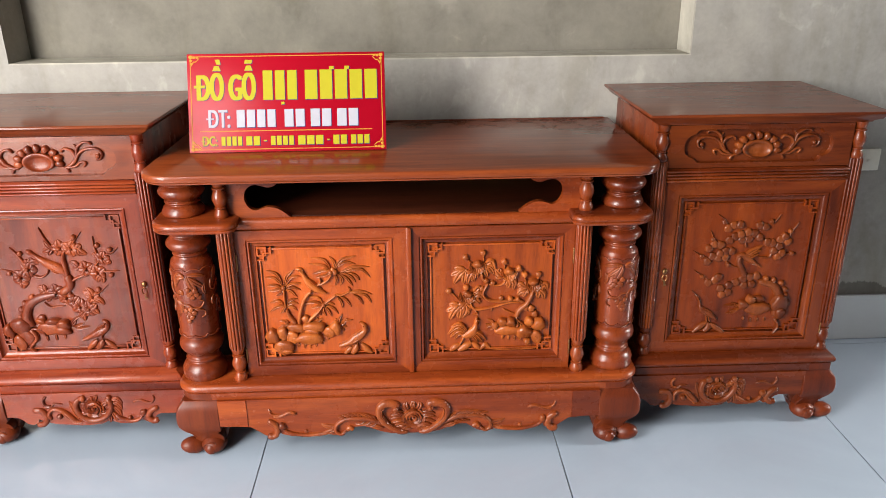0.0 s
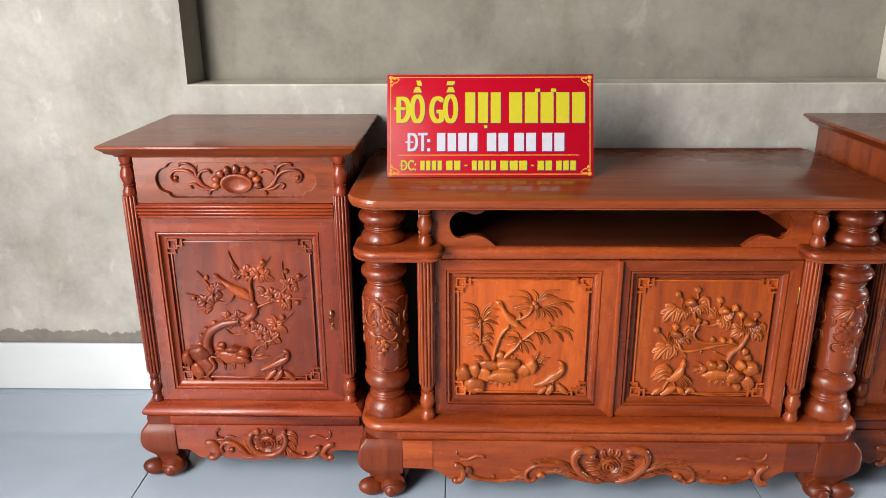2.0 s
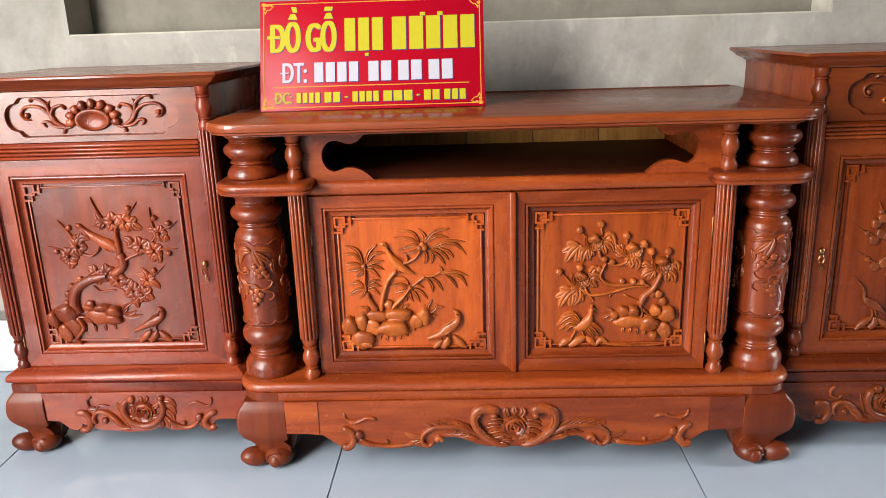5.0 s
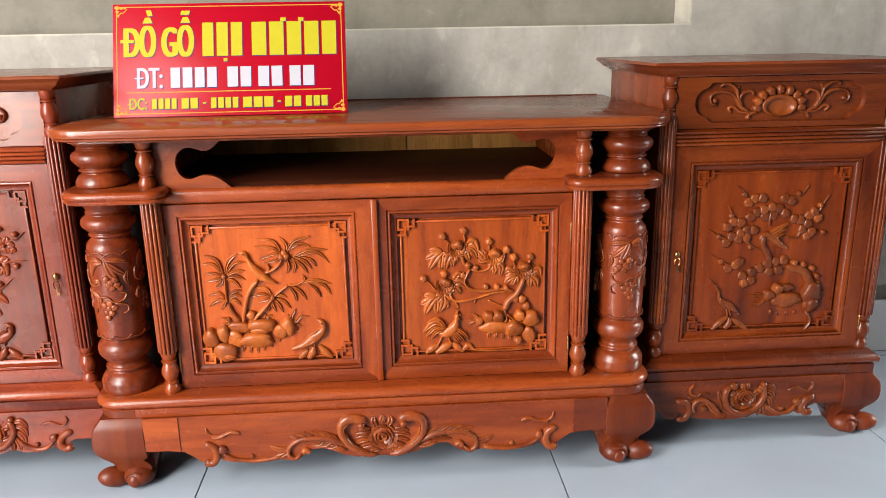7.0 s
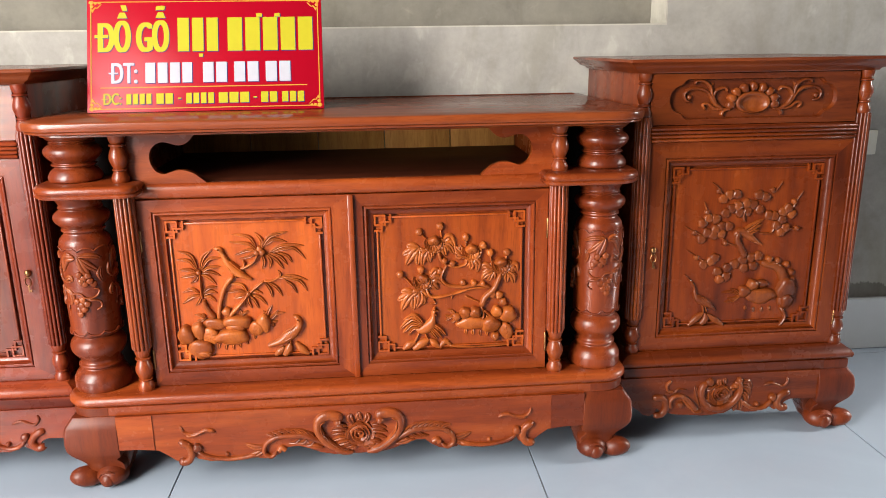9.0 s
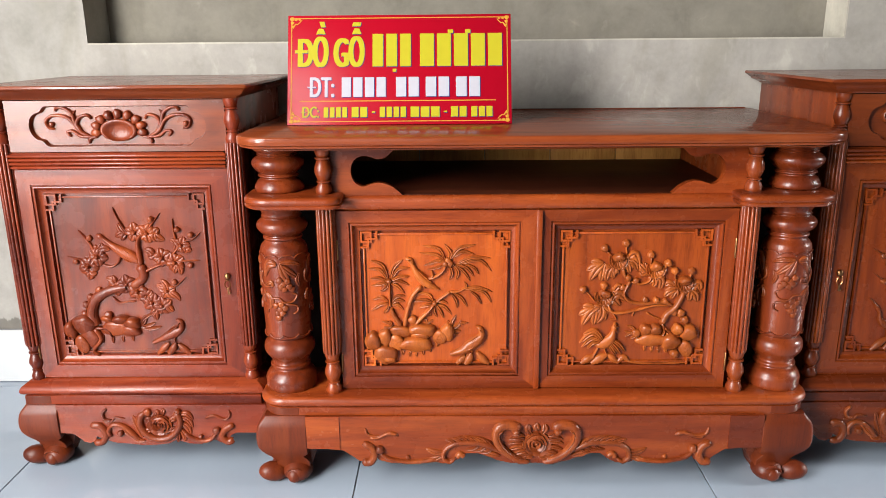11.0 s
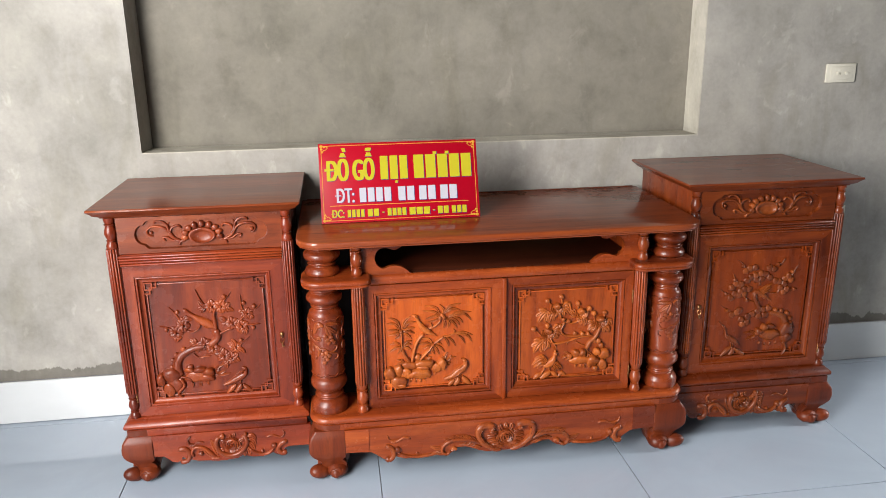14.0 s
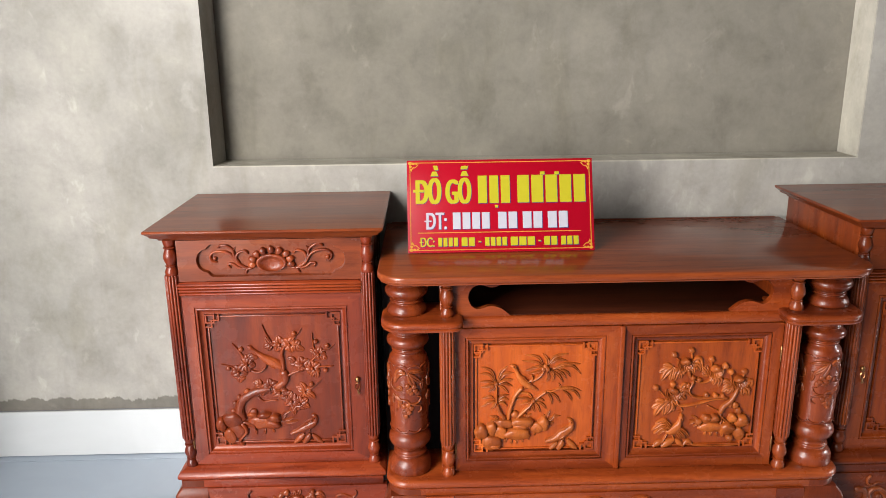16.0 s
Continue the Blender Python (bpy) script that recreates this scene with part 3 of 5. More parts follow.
def carve_blossom_tree(c):
    """Gnarled blossom tree on rocks."""
    trunk(c, 10, [(-106, -118, 33), (-108, -90, 27), (-98, -61, 25), (-76, -43, 23), (-52, -33, 20), (-20, -27, 13)], [((-116, -108), (-116, -84), (-104, -58), (-82, -40)), ((-106, -110), (-106, -84), (-94, -58), (-70, -39), (-44, -30)), ((-98, -104), (-98, -84), (-86, -58), (-62, -42))])
    stem(c, 18.2, 23.8, 9, (-8, -26), (17, -10), (23, 7), (15, 25))
    stem(c, 14.0, 7.0, 8, (18, 22), (18, 52), (17, 74), (25, 95))
    stem(c, 8.4, 5.6, 6, (24, 7), (44, 18), (67, 27))
    stem(c, 5.6, 2.8, 5, (91, 31), (111, 34), (155, 35))
    stem(c, 7.0, 2.1, 5, (9, 90), (-6, 105), (-20, 131), (-30, 159))
    stem(c, 5.6, 2.1, 5, (42, 105), (54, 120), (74, 145))
    stem(c, 4.9, 2.1, 5, (105, 82), (101, 107), (101, 132))
    stem(c, 5.6, 2.1, 5, (89, 45), (122, 78), (142, 84), (160, 100))
    stem(c, 7.0, 2.1, 5, (-82, 59), (-95, 83), (-103, 95), (-113, 107))
    stem(c, 5.6, 2.1, 5, (-99, 30), (-121, 40), (-146, 47))
    stem(c, 5.6, 2.1, 5, (72, -34), (93, -26), (119, -4))
    stem(c, 7.0, 5.6, 6, (-68, 27), (-49, 22), (-32, 31), (-25, 45))
    stem(c, 5.6, 4.2, 5, (-55, -51), (-39, -65), (-21, -62), (-2, -62))
    bird(c, 9, [(-72, 98, 4), (-65, 93, 12), (-57, 87, 8), (-44, 75, 12), (-24, 59, 22), (-4, 47, 27), (10, 39, 21), (18, 28, 7)], [((10, 44), (-10, 57), (-40, 72), 8), ((6, 38), (-12, 48), (-36, 62), 8), ((2, 33), (-10, 39), (-24, 50), 7)])
    bloom(c, (13, 101), 21.0, 9)
    bloom(c, (40, 99), 21.0, 9)
    bloom(c, (-77, 45), 21.0, 9)
    bloom(c, (-100, 23), 21.0, 9)
    bloom(c, (69, 42), 21.0, 9)
    bloom(c, (97, 31), 21.0, 9)
    bloom(c, (-19, -21), 21.0, 9)
    bloom(c, (5, -37), 21.0, 9)
    bloom(c, (35, -65), 21.0, 9)
    bloom(c, (57, -73), 21.0, 9)
    bloom(c, (115, 71), 18.0, 8)
    bloom(c, (72, -37), 18.0, 8)
    bloom(c, (-42, -29), 18.0, 8)
    bloom(c, (23, -51), 18.0, 8)
    fan(c, 16.4, 5, (-6, 98), (-32, 90), (-24, 122), (-18, 82))
    fan(c, 18.2, 5, (57, 98), (79, 83), (69, 108), (61, 79))
    fan(c, 18.2, 5, (-74, 61), (-65, 77), (-47, 61), (-86, 65))
    fan(c, 20.0, 5, (-100, 11), (-120, 10), (-103, -9), (-83, 7))
    fan(c, 18.2, 5, (52, 49), (30, 61), (36, 45))
    fan(c, 16.4, 5, (105, 23), (115, 15), (106, 1), (93, 4))
    fan(c, 14.6, 5, (105, 74), (90, 82), (98, 58))
    fan(c, 14.6, 5, (127, 66), (137, 56), (121, 53))
    fan(c, 18.2, 5, (-43, -18), (-66, -7), (-49, 1), (-60, -26))
    fan(c, 18.2, 6, (45, -79), (42, -108), (27, -93), (70, -68))
    fan(c, 16.4, 5, (71, -70), (83, -87), (79, -59))
    fan(c, 16.4, 5, (74, -40), (48, -23), (100, -61), (60, -10), (85, -55))
    beads(c, 7.0, 7, (-90, 89), (-128, 34), (53, 131), (109, 107), (139, 95), (91, -16), (132, 24))
    beads(c, 8.4, 6, (-84, -34), (-105, -51), (-118, -69), (-124, -93))
    beads(c, 11.2, 8, (-70, -96))
    mound(c, (-54, -128), 34, 17, 7)
    mound(c, (-22, -134), 22, 13, 8)
    mound(c, (-126, -118), 25, 24, 9)
    mound(c, (-159, -130), 13, 21, 9)
    mound(c, (-42, -106), 19, 11, 9, 12)
    mound(c, (-15, -115), 18, 14, 9)
    mound(c, (-73, -103), 14, 8, 9)
    mound(c, (-118, -150), 20, 24, 7.5)
    rough_rock(c, (-138, -166), 17, 24, 8, 18)
    crag(c, 7, (36, -191, 8), (52, -176, 17), (64, -164, 7))
    crag(c, 8, (62, -190, 12), (74, -175, 18), (80, -163, 7))
    crag(c, 7, (113, -191, 8), (98, -180, 16), (85, -166, 7))
    stem(c, 12.6, 7.0, 8, (-107, -125), (-93, -153), (-112, -179), (-100, -195))
    stem(c, 8.4, 4.2, 7, (-105, -125), (-74, -130), (-67, -150))
    fan(c, 9.1, 4, (-88, -144), (-90, -165))
    fan(c, 9.1, 4, (-65, -147), (-66, -165))
    fan(c, 9.1, 4, (-42, -147), (-42, -163))
    fan(c, 9.1, 4, (-19, -144), (-18, -160))
    fan(c, 10.9, 5, (0, -121), (17, -100), (32, -93), (51, -124), (26, -132), (37, -114))
    bird(c, 9, [(86, -106, 2.5), (92, -109, 9), (97, -115, 13), (95, -129, 15), (82, -137, 23), (64, -146, 20), (47, -154, 13), (27, -163, 9)], [((88, -126), (68, -138), (42, -152), 10), ((86, -133), (66, -145), (44, -158), 9), ((90, -120), (78, -126), (62, -136), 8)], [((80, -146), (78, -160))], (95, -113))


def carve_bamboo(c):
    """Clump of bamboo on rocks."""
    stem(c, 10.8, 9.6, 8, (-70, -63), (-65, -30), (-55, 3), (-43, 22), (-31, 33))
    stem(c, 7.2, 6.0, 7, (-16, 48), (4, 57), (17, 69), (24, 84))
    stem(c, 12.0, 8.4, 8, (-77, -60), (-93, -35), (-98, -17))
    stem(c, 7.2, 4.8, 7, (-100, -14), (-101, 6), (-101, 40))
    stem(c, 10.8, 7.2, 8, (-49, -58), (-34, -42), (-17, -25), (-4, -8))
    stem(c, 7.2, 6.0, 7, (-1, -5), (16, 9), (31, 20))
    stem(c, 6.0, 3.6, 6, (31, 20), (48, 20), (68, 30))
    leaf(c, 8.5, 6, (21, 90), (7, 117), (-28, 124))
    leaf(c, 8.5, 6, (21, 87), (3, 103), (-35, 108))
    leaf(c, 8.5, 6, (22, 83), (7, 90), (-26, 79))
    leaf(c, 9.5, 6, (29, 91), (32, 109), (19, 127))
    leaf(c, 9.5, 6, (32, 93), (50, 117), (87, 126))
    leaf(c, 8.5, 6, (38, 98), (58, 110), (85, 104))
    leaf(c, 8.5, 6, (46, 83), (78, 97), (120, 95))
    leaf(c, 8.5, 6, (55, 83), (95, 91), (121, 66))
    leaf(c, 7.4, 6, (62, 82), (83, 74), (93, 59))
    leaf(c, 8.5, 6, (30, 81), (35, 62), (29, 46))
    leaf(c, 8.5, 6, (36, 81), (48, 66), (44, 46))
    leaf(c, 8.5, 6, (41, 81), (61, 65), (75, 44))
    leaf(c, 8.5, 6, (45, 82), (68, 73), (83, 54))
    leaf(c, 6.4, 6, (18, 82), (4, 75), (-18, 70))
    beads(c, 7.2, 9, (27, 91), (32, 84), (21, 84))
    leaf(c, 9.5, 6, (-104, 47), (-115, 80), (-142, 92))
    leaf(c, 8.5, 6, (-105, 46), (-121, 70), (-146, 73))
    leaf(c, 9.5, 6, (-99, 50), (-91, 76), (-72, 93))
    leaf(c, 8.5, 6, (-97, 49), (-80, 72), (-55, 74))
    leaf(c, 8.5, 6, (-106, 44), (-123, 51), (-144, 50))
    leaf(c, 8.5, 6, (-106, 41), (-120, 38), (-141, 34))
    leaf(c, 8.5, 6, (-104, 40), (-109, 30), (-122, 21))
    leaf(c, 8.5, 6, (-98, 45), (-79, 54), (-57, 55))
    leaf(c, 8.5, 6, (-98, 42), (-78, 44), (-58, 35))
    leaf(c, 9.5, 6, (-99, 40), (-84, 33), (-69, 16))
    beads(c, 6.0, 8, (-102, 45))
    leaf(c, 8.5, 6, (-104, -4), (-119, 8), (-140, 1))
    leaf(c, 8.5, 6, (-104, -7), (-122, -9), (-143, -24))
    leaf(c, 7.4, 6, (-103, -10), (-108, -20), (-116, -30))
    leaf(c, 8.5, 6, (-99, -4), (-86, 9), (-68, 11))
    leaf(c, 8.5, 6, (-98, -7), (-82, 1), (-68, -3))
    leaf(c, 8.5, 6, (-100, -9), (-83, -11), (-72, -23))
    leaf(c, 8.5, 6, (-6, -4), (-16, 13), (-42, 17))
    leaf(c, 8.5, 6, (-7, -6), (-24, 1), (-51, -3))
    leaf(c, 8.5, 6, (-7, -9), (-20, -12), (-37, -17))
    leaf(c, 8.5, 6, (-5, -11), (-5, -25), (2, -40))
    leaf(c, 7.4, 6, (-7, -11), (-14, -24), (-12, -38))
    leaf(c, 8.5, 6, (-1, -10), (9, -25), (16, -42))
    leaf(c, 8.5, 6, (0, -9), (19, -16), (34, -34))
    leaf(c, 7.4, 6, (0, -6), (13, -2), (27, -8))
    beads(c, 6.0, 8, (-3, -6))
    leaf(c, 8.5, 6, (32, 17), (43, 0), (46, -18))
    leaf(c, 8.5, 6, (37, 18), (56, 5), (68, -16))
    leaf(c, 8.5, 6, (56, 24), (90, 29), (124, 18))
    leaf(c, 8.5, 6, (70, 25), (105, 18), (121, -6))
    leaf(c, 7.4, 6, (74, 21), (90, 8), (99, -10))
    leaf(c, 6.4, 5, (65, 26), (66, 35), (62, 42))
    bird(c, 10, [(-67, 96, 3), (-61, 95, 9), (-54, 91, 12), (-49, 80, 9), (-41, 63, 15), (-28, 47, 20), (-14, 36, 15), (7, 25, 5)], [((-44, 67), (-33, 49), (-10, 33), 8), ((-38, 68), (-25, 55), (-6, 38), 8)], [((-28, 40), (-25, 28))], (-58, 94))
    stem(c, 7.2, 4.8, 7, (-20, 46), (-7, 56), (-9, 68))
    mound(c, (-113, -128), 25, 21, 8)
    rough_rock(c, (-105, -139), 15, 9, 9.5)
    mound(c, (-141, -95), 17, 21, 9)
    mound(c, (-114, -86), 14, 20, 9)
    mound(c, (-46, -103), 35, 17, 9)
    rough_rock(c, (-90, -98), 19, 20, 9, 20)
    rough_rock(c, (-80, -72), 25, 15, 8.5)
    mound(c, (-32, -71), 29, 16, 9)
    rough_rock(c, (-36, -82), 21, 10, 9.5)
    mound(c, (24, -75), 14, 20, 9)
    rough_rock(c, (8, -85), 16, 19, 9, -15)
    crag(c, 7, (44, -150, 8), (55, -141, 15), (64, -132, 7))
    crag(c, 8.5, (64, -150, 12), (74, -137, 20), (77, -124, 8))
    crag(c, 7.5, (117, -150, 8), (103, -139, 18), (90, -122, 7))
    beads(c, 10.8, 8, (-52, -45))
    fan(c, 8.4, 5, (32, -68), (24, -47), (44, -35), (55, -47), (71, -53), (54, -72), (45, -85))
    fan(c, 7.2, 5, (-98, -59), (-120, -50), (-117, -63), (-105, -48))
    fan(c, 7.2, 5, (-23, -58), (-25, -42), (-7, -46), (-12, -56))
    fan(c, 7.2, 4, (-72, -115), (-76, -130))
    fan(c, 7.2, 4, (-58, -118), (-60, -134))
    fan(c, 7.2, 4, (-44, -119), (-44, -134))
    fan(c, 7.2, 4, (-30, -117), (-29, -130))
    fan(c, 7.2, 4, (-16, -110), (-12, -123))
    fan(c, 7.2, 4, (3, -98), (4, -111))
    bird(c, 10, [(87, -60, 2.5), (93, -63, 9), (99, -70, 14), (100, -83, 15), (88, -97, 24), (72, -108, 24), (57, -118, 16), (31, -127, 10)], [((93, -91), (73, -104), (46, -120), 11), ((88, -101), (70, -112), (46, -124), 9), ((92, -84), (80, -92), (64, -102), 8)], [((80, -110), (79, -126))], (97, -68))


def carve_aster_bush(c):
    """Flowering bush with round buds beside rocks."""
    aster(c, (-34, 91), 20.4, 9)
    aster(c, (47, 70), 20.4, 9)
    aster(c, (112, 38), 20.4, 9)
    aster(c, (-61, 7), 20.4, 9)
    stem(c, 4.2, 3.6, 6, (-47, 98), (-61, 110))
    stem(c, 4.2, 3.6, 6, (-17, 103), (-20, 122))
    stem(c, 4.2, 3.6, 6, (36, 81), (35, 96))
    stem(c, 4.2, 3.6, 6, (61, 75), (71, 82))
    stem(c, 4.2, 3.6, 6, (91, 45), (88, 60))
    stem(c, 4.2, 3.6, 6, (121, 47), (125, 59))
    stem(c, 4.2, 3.6, 6, (-82, -4), (-94, 11), (-105, 21))
    stem(c, 4.2, 3.6, 6, (-62, 19), (-63, 26))
    beads(c, 8.4, 9, (-65, 116), (-20, 127), (35, 101), (73, 82), (88, 65), (125, 64), (-108, 23), (-63, 32))
    lobed(c, 31.6, 7, (-66, 82), (-81, 68), (-95, 43))
    lobed(c, 27.4, 7, (-49, 74), (-57, 61), (-59, 42))
    lobed(c, 21.1, 6, (-42, 76), (-42, 64), (-45, 51))
    lobed(c, 27.4, 7, (-13, 95), (1, 102), (12, 74))
    lobed(c, 23.2, 7, (-17, 88), (-2, 84), (9, 64))
    lobed(c, 21.1, 6, (26, 66), (17, 74), (11, 82))
    lobed(c, 23.2, 6, (29, 61), (19, 59), (14, 64))
    lobed(c, 25.2, 6, (53, 52), (62, 42), (59, 22))
    lobed(c, 21.1, 6, (44, 50), (47, 37), (43, 28))
    lobed(c, 25.2, 6, (92, 29), (78, 36), (69, 30))
    lobed(c, 23.2, 6, (95, 22), (80, 16), (70, 5))
    lobed(c, 27.4, 7, (127, 31), (142, 35), (147, 20))
    lobed(c, 25.2, 7, (125, 21), (137, 10), (141, -7))
    lobed(c, 31.6, 7, (-79, -19), (-94, -34), (-107, -60))
    lobed(c, 29.4, 7, (-66, -17), (-65, -35), (-75, -56))
    lobed(c, 29.4, 7, (-44, 6), (-28, 12), (-12, -5))
    lobed(c, 21.1, 6, (-41, 18), (-31, 30), (-21, 23))
    stem(c, 8.4, 7.2, 7, (-24, 71), (-19, 53), (-6, 41))
    stem(c, 7.2, 8.4, 7, (-6, 41), (-19, 14), (-3, -6), (34, -10), (65, -6), (90, -15))
    stem(c, 6.0, 4.8, 6, (-6, 41), (16, 35), (34, 41), (38, 53))
    stem(c, 7.2, 4.8, 6, (-52, -13), (-42, -30), (-16, -31), (15, -24), (52, -14), (83, -16))
    stem(c, 4.8, 1.8, 5, (-40, -34), (-33, -45), (-45, -47))
    stem(c, 4.8, 2.4, 5, (5, -26), (2, -39))
    stem(c, 10.8, 14.4, 8, (112, 17), (97, -17), (77, -37), (68, -58))
    stem(c, 4.8, 2.4, 6, (32, -31), (49, -40), (68, -48))
    stem(c, 7.2, 3.6, 8, (68, -55), (74, -78), (59, -94), (54, -108))
    stem(c, 6.0, 3.6, 8, (71, -63), (96, -83), (127, -91))
    stem(c, 4.8, 2.4, 8, (79, -77), (89, -96), (94, -118))
    beads(c, 7.2, 8, (28, -1), (52, -2), (72, -5), (-12, 50), (6, 43), (-22, 27))
    beads(c, 9.6, 8, (108, -32), (117, -48), (93, -30))
    mound(c, (53, -96), 37, 14, 7.5)
    mound(c, (13, -79), 10, 10, 9)
    mound(c, (32, -71), 12, 13, 9)
    mound(c, (54, -71), 13, 13, 9)
    mound(c, (103, -71), 12, 13, 9)
    mound(c, (129, -79), 17, 18, 9)
    rough_rock(c, (124, -116), 15, 20, 9, 15)
    mound(c, (90, -100), 20, 18, 9)
    mound(c, (100, -128), 10, 10, 9)
    fan(c, 7.2, 5, (14, -76), (-8, -62), (-13, -75), (-11, -88), (1, -94), (-1, -67), (14, -96))
    fan(c, 7.2, 4, (36, -107), (35, -123))
    fan(c, 7.2, 4, (51, -110), (51, -125))
    fan(c, 7.2, 4, (66, -112), (67, -127))
    fan(c, 7.2, 4, (81, -114), (84, -128))
    bird(c, 9, [(-26, -64, 2), (-32, -63, 8), (-37, -66, 10), (-38, -77, 11), (-43, -92, 22), (-53, -102, 26), (-65, -106, 19), (-76, -104, 8)], [((-60, -93), (-78, -72), (-104, -82), 10), ((-61, -96), (-84, -78), (-112, -102), 12), ((-62, -99), (-84, -90), (-106, -112), 11), ((-64, -102), (-82, -100), (-94, -117), 9), ((-42, -93), (-25, -104), (-10, -123), 12), ((-45, -97), (-32, -112), (-19, -129), 11), ((-50, -101), (-40, -115), (-30, -130), 10), ((-38, -62), (-36, -57), (-32, -54), 5), ((-35, -70), (-31, -73), (-30, -77), 4)], [((-70, -112), (-75, -124), (-82, -136), (-88, -148)), ((-56, -114), (-52, -125), (-46, -134))], (-35, -64))
    crag(c, 6.5, (-106, -151, 8), (-92, -141, 17), (-78, -134, 8))
    crag(c, 7.5, (-84, -151, 10), (-64, -139, 20), (-47, -129, 7))
    crag(c, 7, (-48, -129, 7), (-36, -139, 16), (-26, -149, 8))
    crag(c, 6.5, (-26, -151, 8), (-12, -137, 14), (2, -148, 5))
    stem(c, 6.0, 4.8, 6, (-4, -146), (20, -150), (63, -152), (127, -150))


def carve_round_tree(c):
    """Leaning tree with round leaf clusters."""
    beads(c, 11.7, 6, (-53, 113), (-39, 122), (-22, 123), (30, 120), (46, 115), (-46, 80), (-31, 90), (-17, 96), (3, 101), (19, 98), (-13, 80), (6, 82), (34, 86))
    beads(c, 11.7, 6, (-99, 58), (-85, 69), (-68, 67), (-67, 42), (-51, 49), (-86, 35), (-71, 29), (-52, 32), (-99, 20), (-36, 49))
    beads(c, 11.7, 6, (92, 79), (103, 87), (72, 69), (90, 60), (58, 72), (78, 47), (100, 41), (90, 31), (113, 73))
    beads(c, 11.7, 6, (-89, -41), (-72, -34), (-63, -26), (-54, -60), (-48, -78), (-31, -51), (-32, -72), (-14, -43), (5, -33), (25, -28), (41, -25), (31, -49), (10, -53))
    stem(c, 28.6, 18.2, 8, (108, -149), (117, -112), (108, -77), (88, -52), (50, -42))
    stem(c, 15.6, 13.0, 7, (10, -29), (-3, -3), (-13, 18), (-9, 38))
    stem(c, 7.8, 5.2, 6, (0, 58), (-3, 72), (0, 90))
    bird(c, 8, [(-22, 25, 3), (-15, 33, 12), (-4, 36, 17), (12, 26, 18), (30, 13, 11), (47, 2, 5)], [((-3, 34), (16, 47), (46, 63), 11), ((0, 31), (18, 41), (44, 51), 10), ((3, 27), (20, 34), (39, 39), 9), ((12, 20), (26, 12), (44, 8), 8)], (), (-16, 36))
    stem(c, 5.2, 3.9, 6, (39, 30), (65, 30), (73, 49))
    stem(c, 5.2, 2.0, 5, (-57, 124), (-68, 140), (-84, 153))
    stem(c, 5.2, 2.0, 5, (62, 123), (73, 135), (83, 151))
    stem(c, 5.2, 2.0, 5, (112, 84), (121, 105), (135, 128))
    stem(c, 5.2, 2.0, 5, (-84, 77), (-92, 91), (-99, 108))
    stem(c, 5.2, 2.0, 5, (-97, 30), (-117, 38), (-141, 53))
    stem(c, 5.2, 3.9, 5, (-55, 25), (-27, 5), (-9, 2))
    stem(c, 5.2, 2.0, 5, (-78, -39), (-107, -22), (-132, -4))
    stem(c, 5.2, 2.0, 5, (100, 38), (120, 39), (141, 39))
    beads(c, 6.5, 6, (-66, 132), (61, 131), (115, 102), (-91, 84), (-117, 36), (-42, 9), (-108, -24), (127, 39))
    beads(c, 7.8, 7, (68, -33), (91, -38), (112, -47), (126, -67), (130, -86), (137, -107))
    mound(c, (57, -123), 34, 18, 6.5)
    mound(c, (14, -111), 12.7, 13.6, 8)
    mound(c, (33, -96), 12.7, 13.6, 8)
    mound(c, (57, -93), 12.7, 10, 8)
    mound(c, (116, -109), 22, 27, 8)
    mound(c, (120, -138), 14, 18, 8)
    stem(c, 6.5, 3.9, 7, (101, -111), (74, -124), (43, -129))
    stem(c, 10.4, 5.2, 7, (108, -154), (121, -178), (107, -203))
    fan(c, 7.8, 5, (6, -121), (-39, -112), (-24, -127), (-19, -103), (-31, -136), (-9, -137))
    fan(c, 7.8, 4, (23, -147), (24, -159))
    fan(c, 7.8, 4, (42, -151), (44, -164))
    fan(c, 7.8, 4, (62, -152), (63, -164))
    fan(c, 7.8, 4, (82, -150), (84, -162))
    bird(c, 8, [(-132, -64, 2.5), (-121, -76, 4), (-113, -86, 8), (-106, -100, 6), (-104, -114, 10), (-95, -124, 20), (-80, -133, 20), (-66, -143, 12), (-53, -154, 5)], [((-98, -117), (-80, -126), (-56, -146), 10), ((-98, -124), (-82, -134), (-60, -152), 9)], [((-84, -140), (-80, -162)), ((-78, -142), (-72, -160))], (-114, -86))
    crag(c, 6.5, (-116, -191, 8), (-96, -173, 16), (-80, -160, 7))
    crag(c, 7.5, (-86, -188, 12), (-75, -176, 17), (-78, -160, 6))
    crag(c, 6.5, (-31, -193, 8), (-52, -178, 15), (-72, -164, 7))


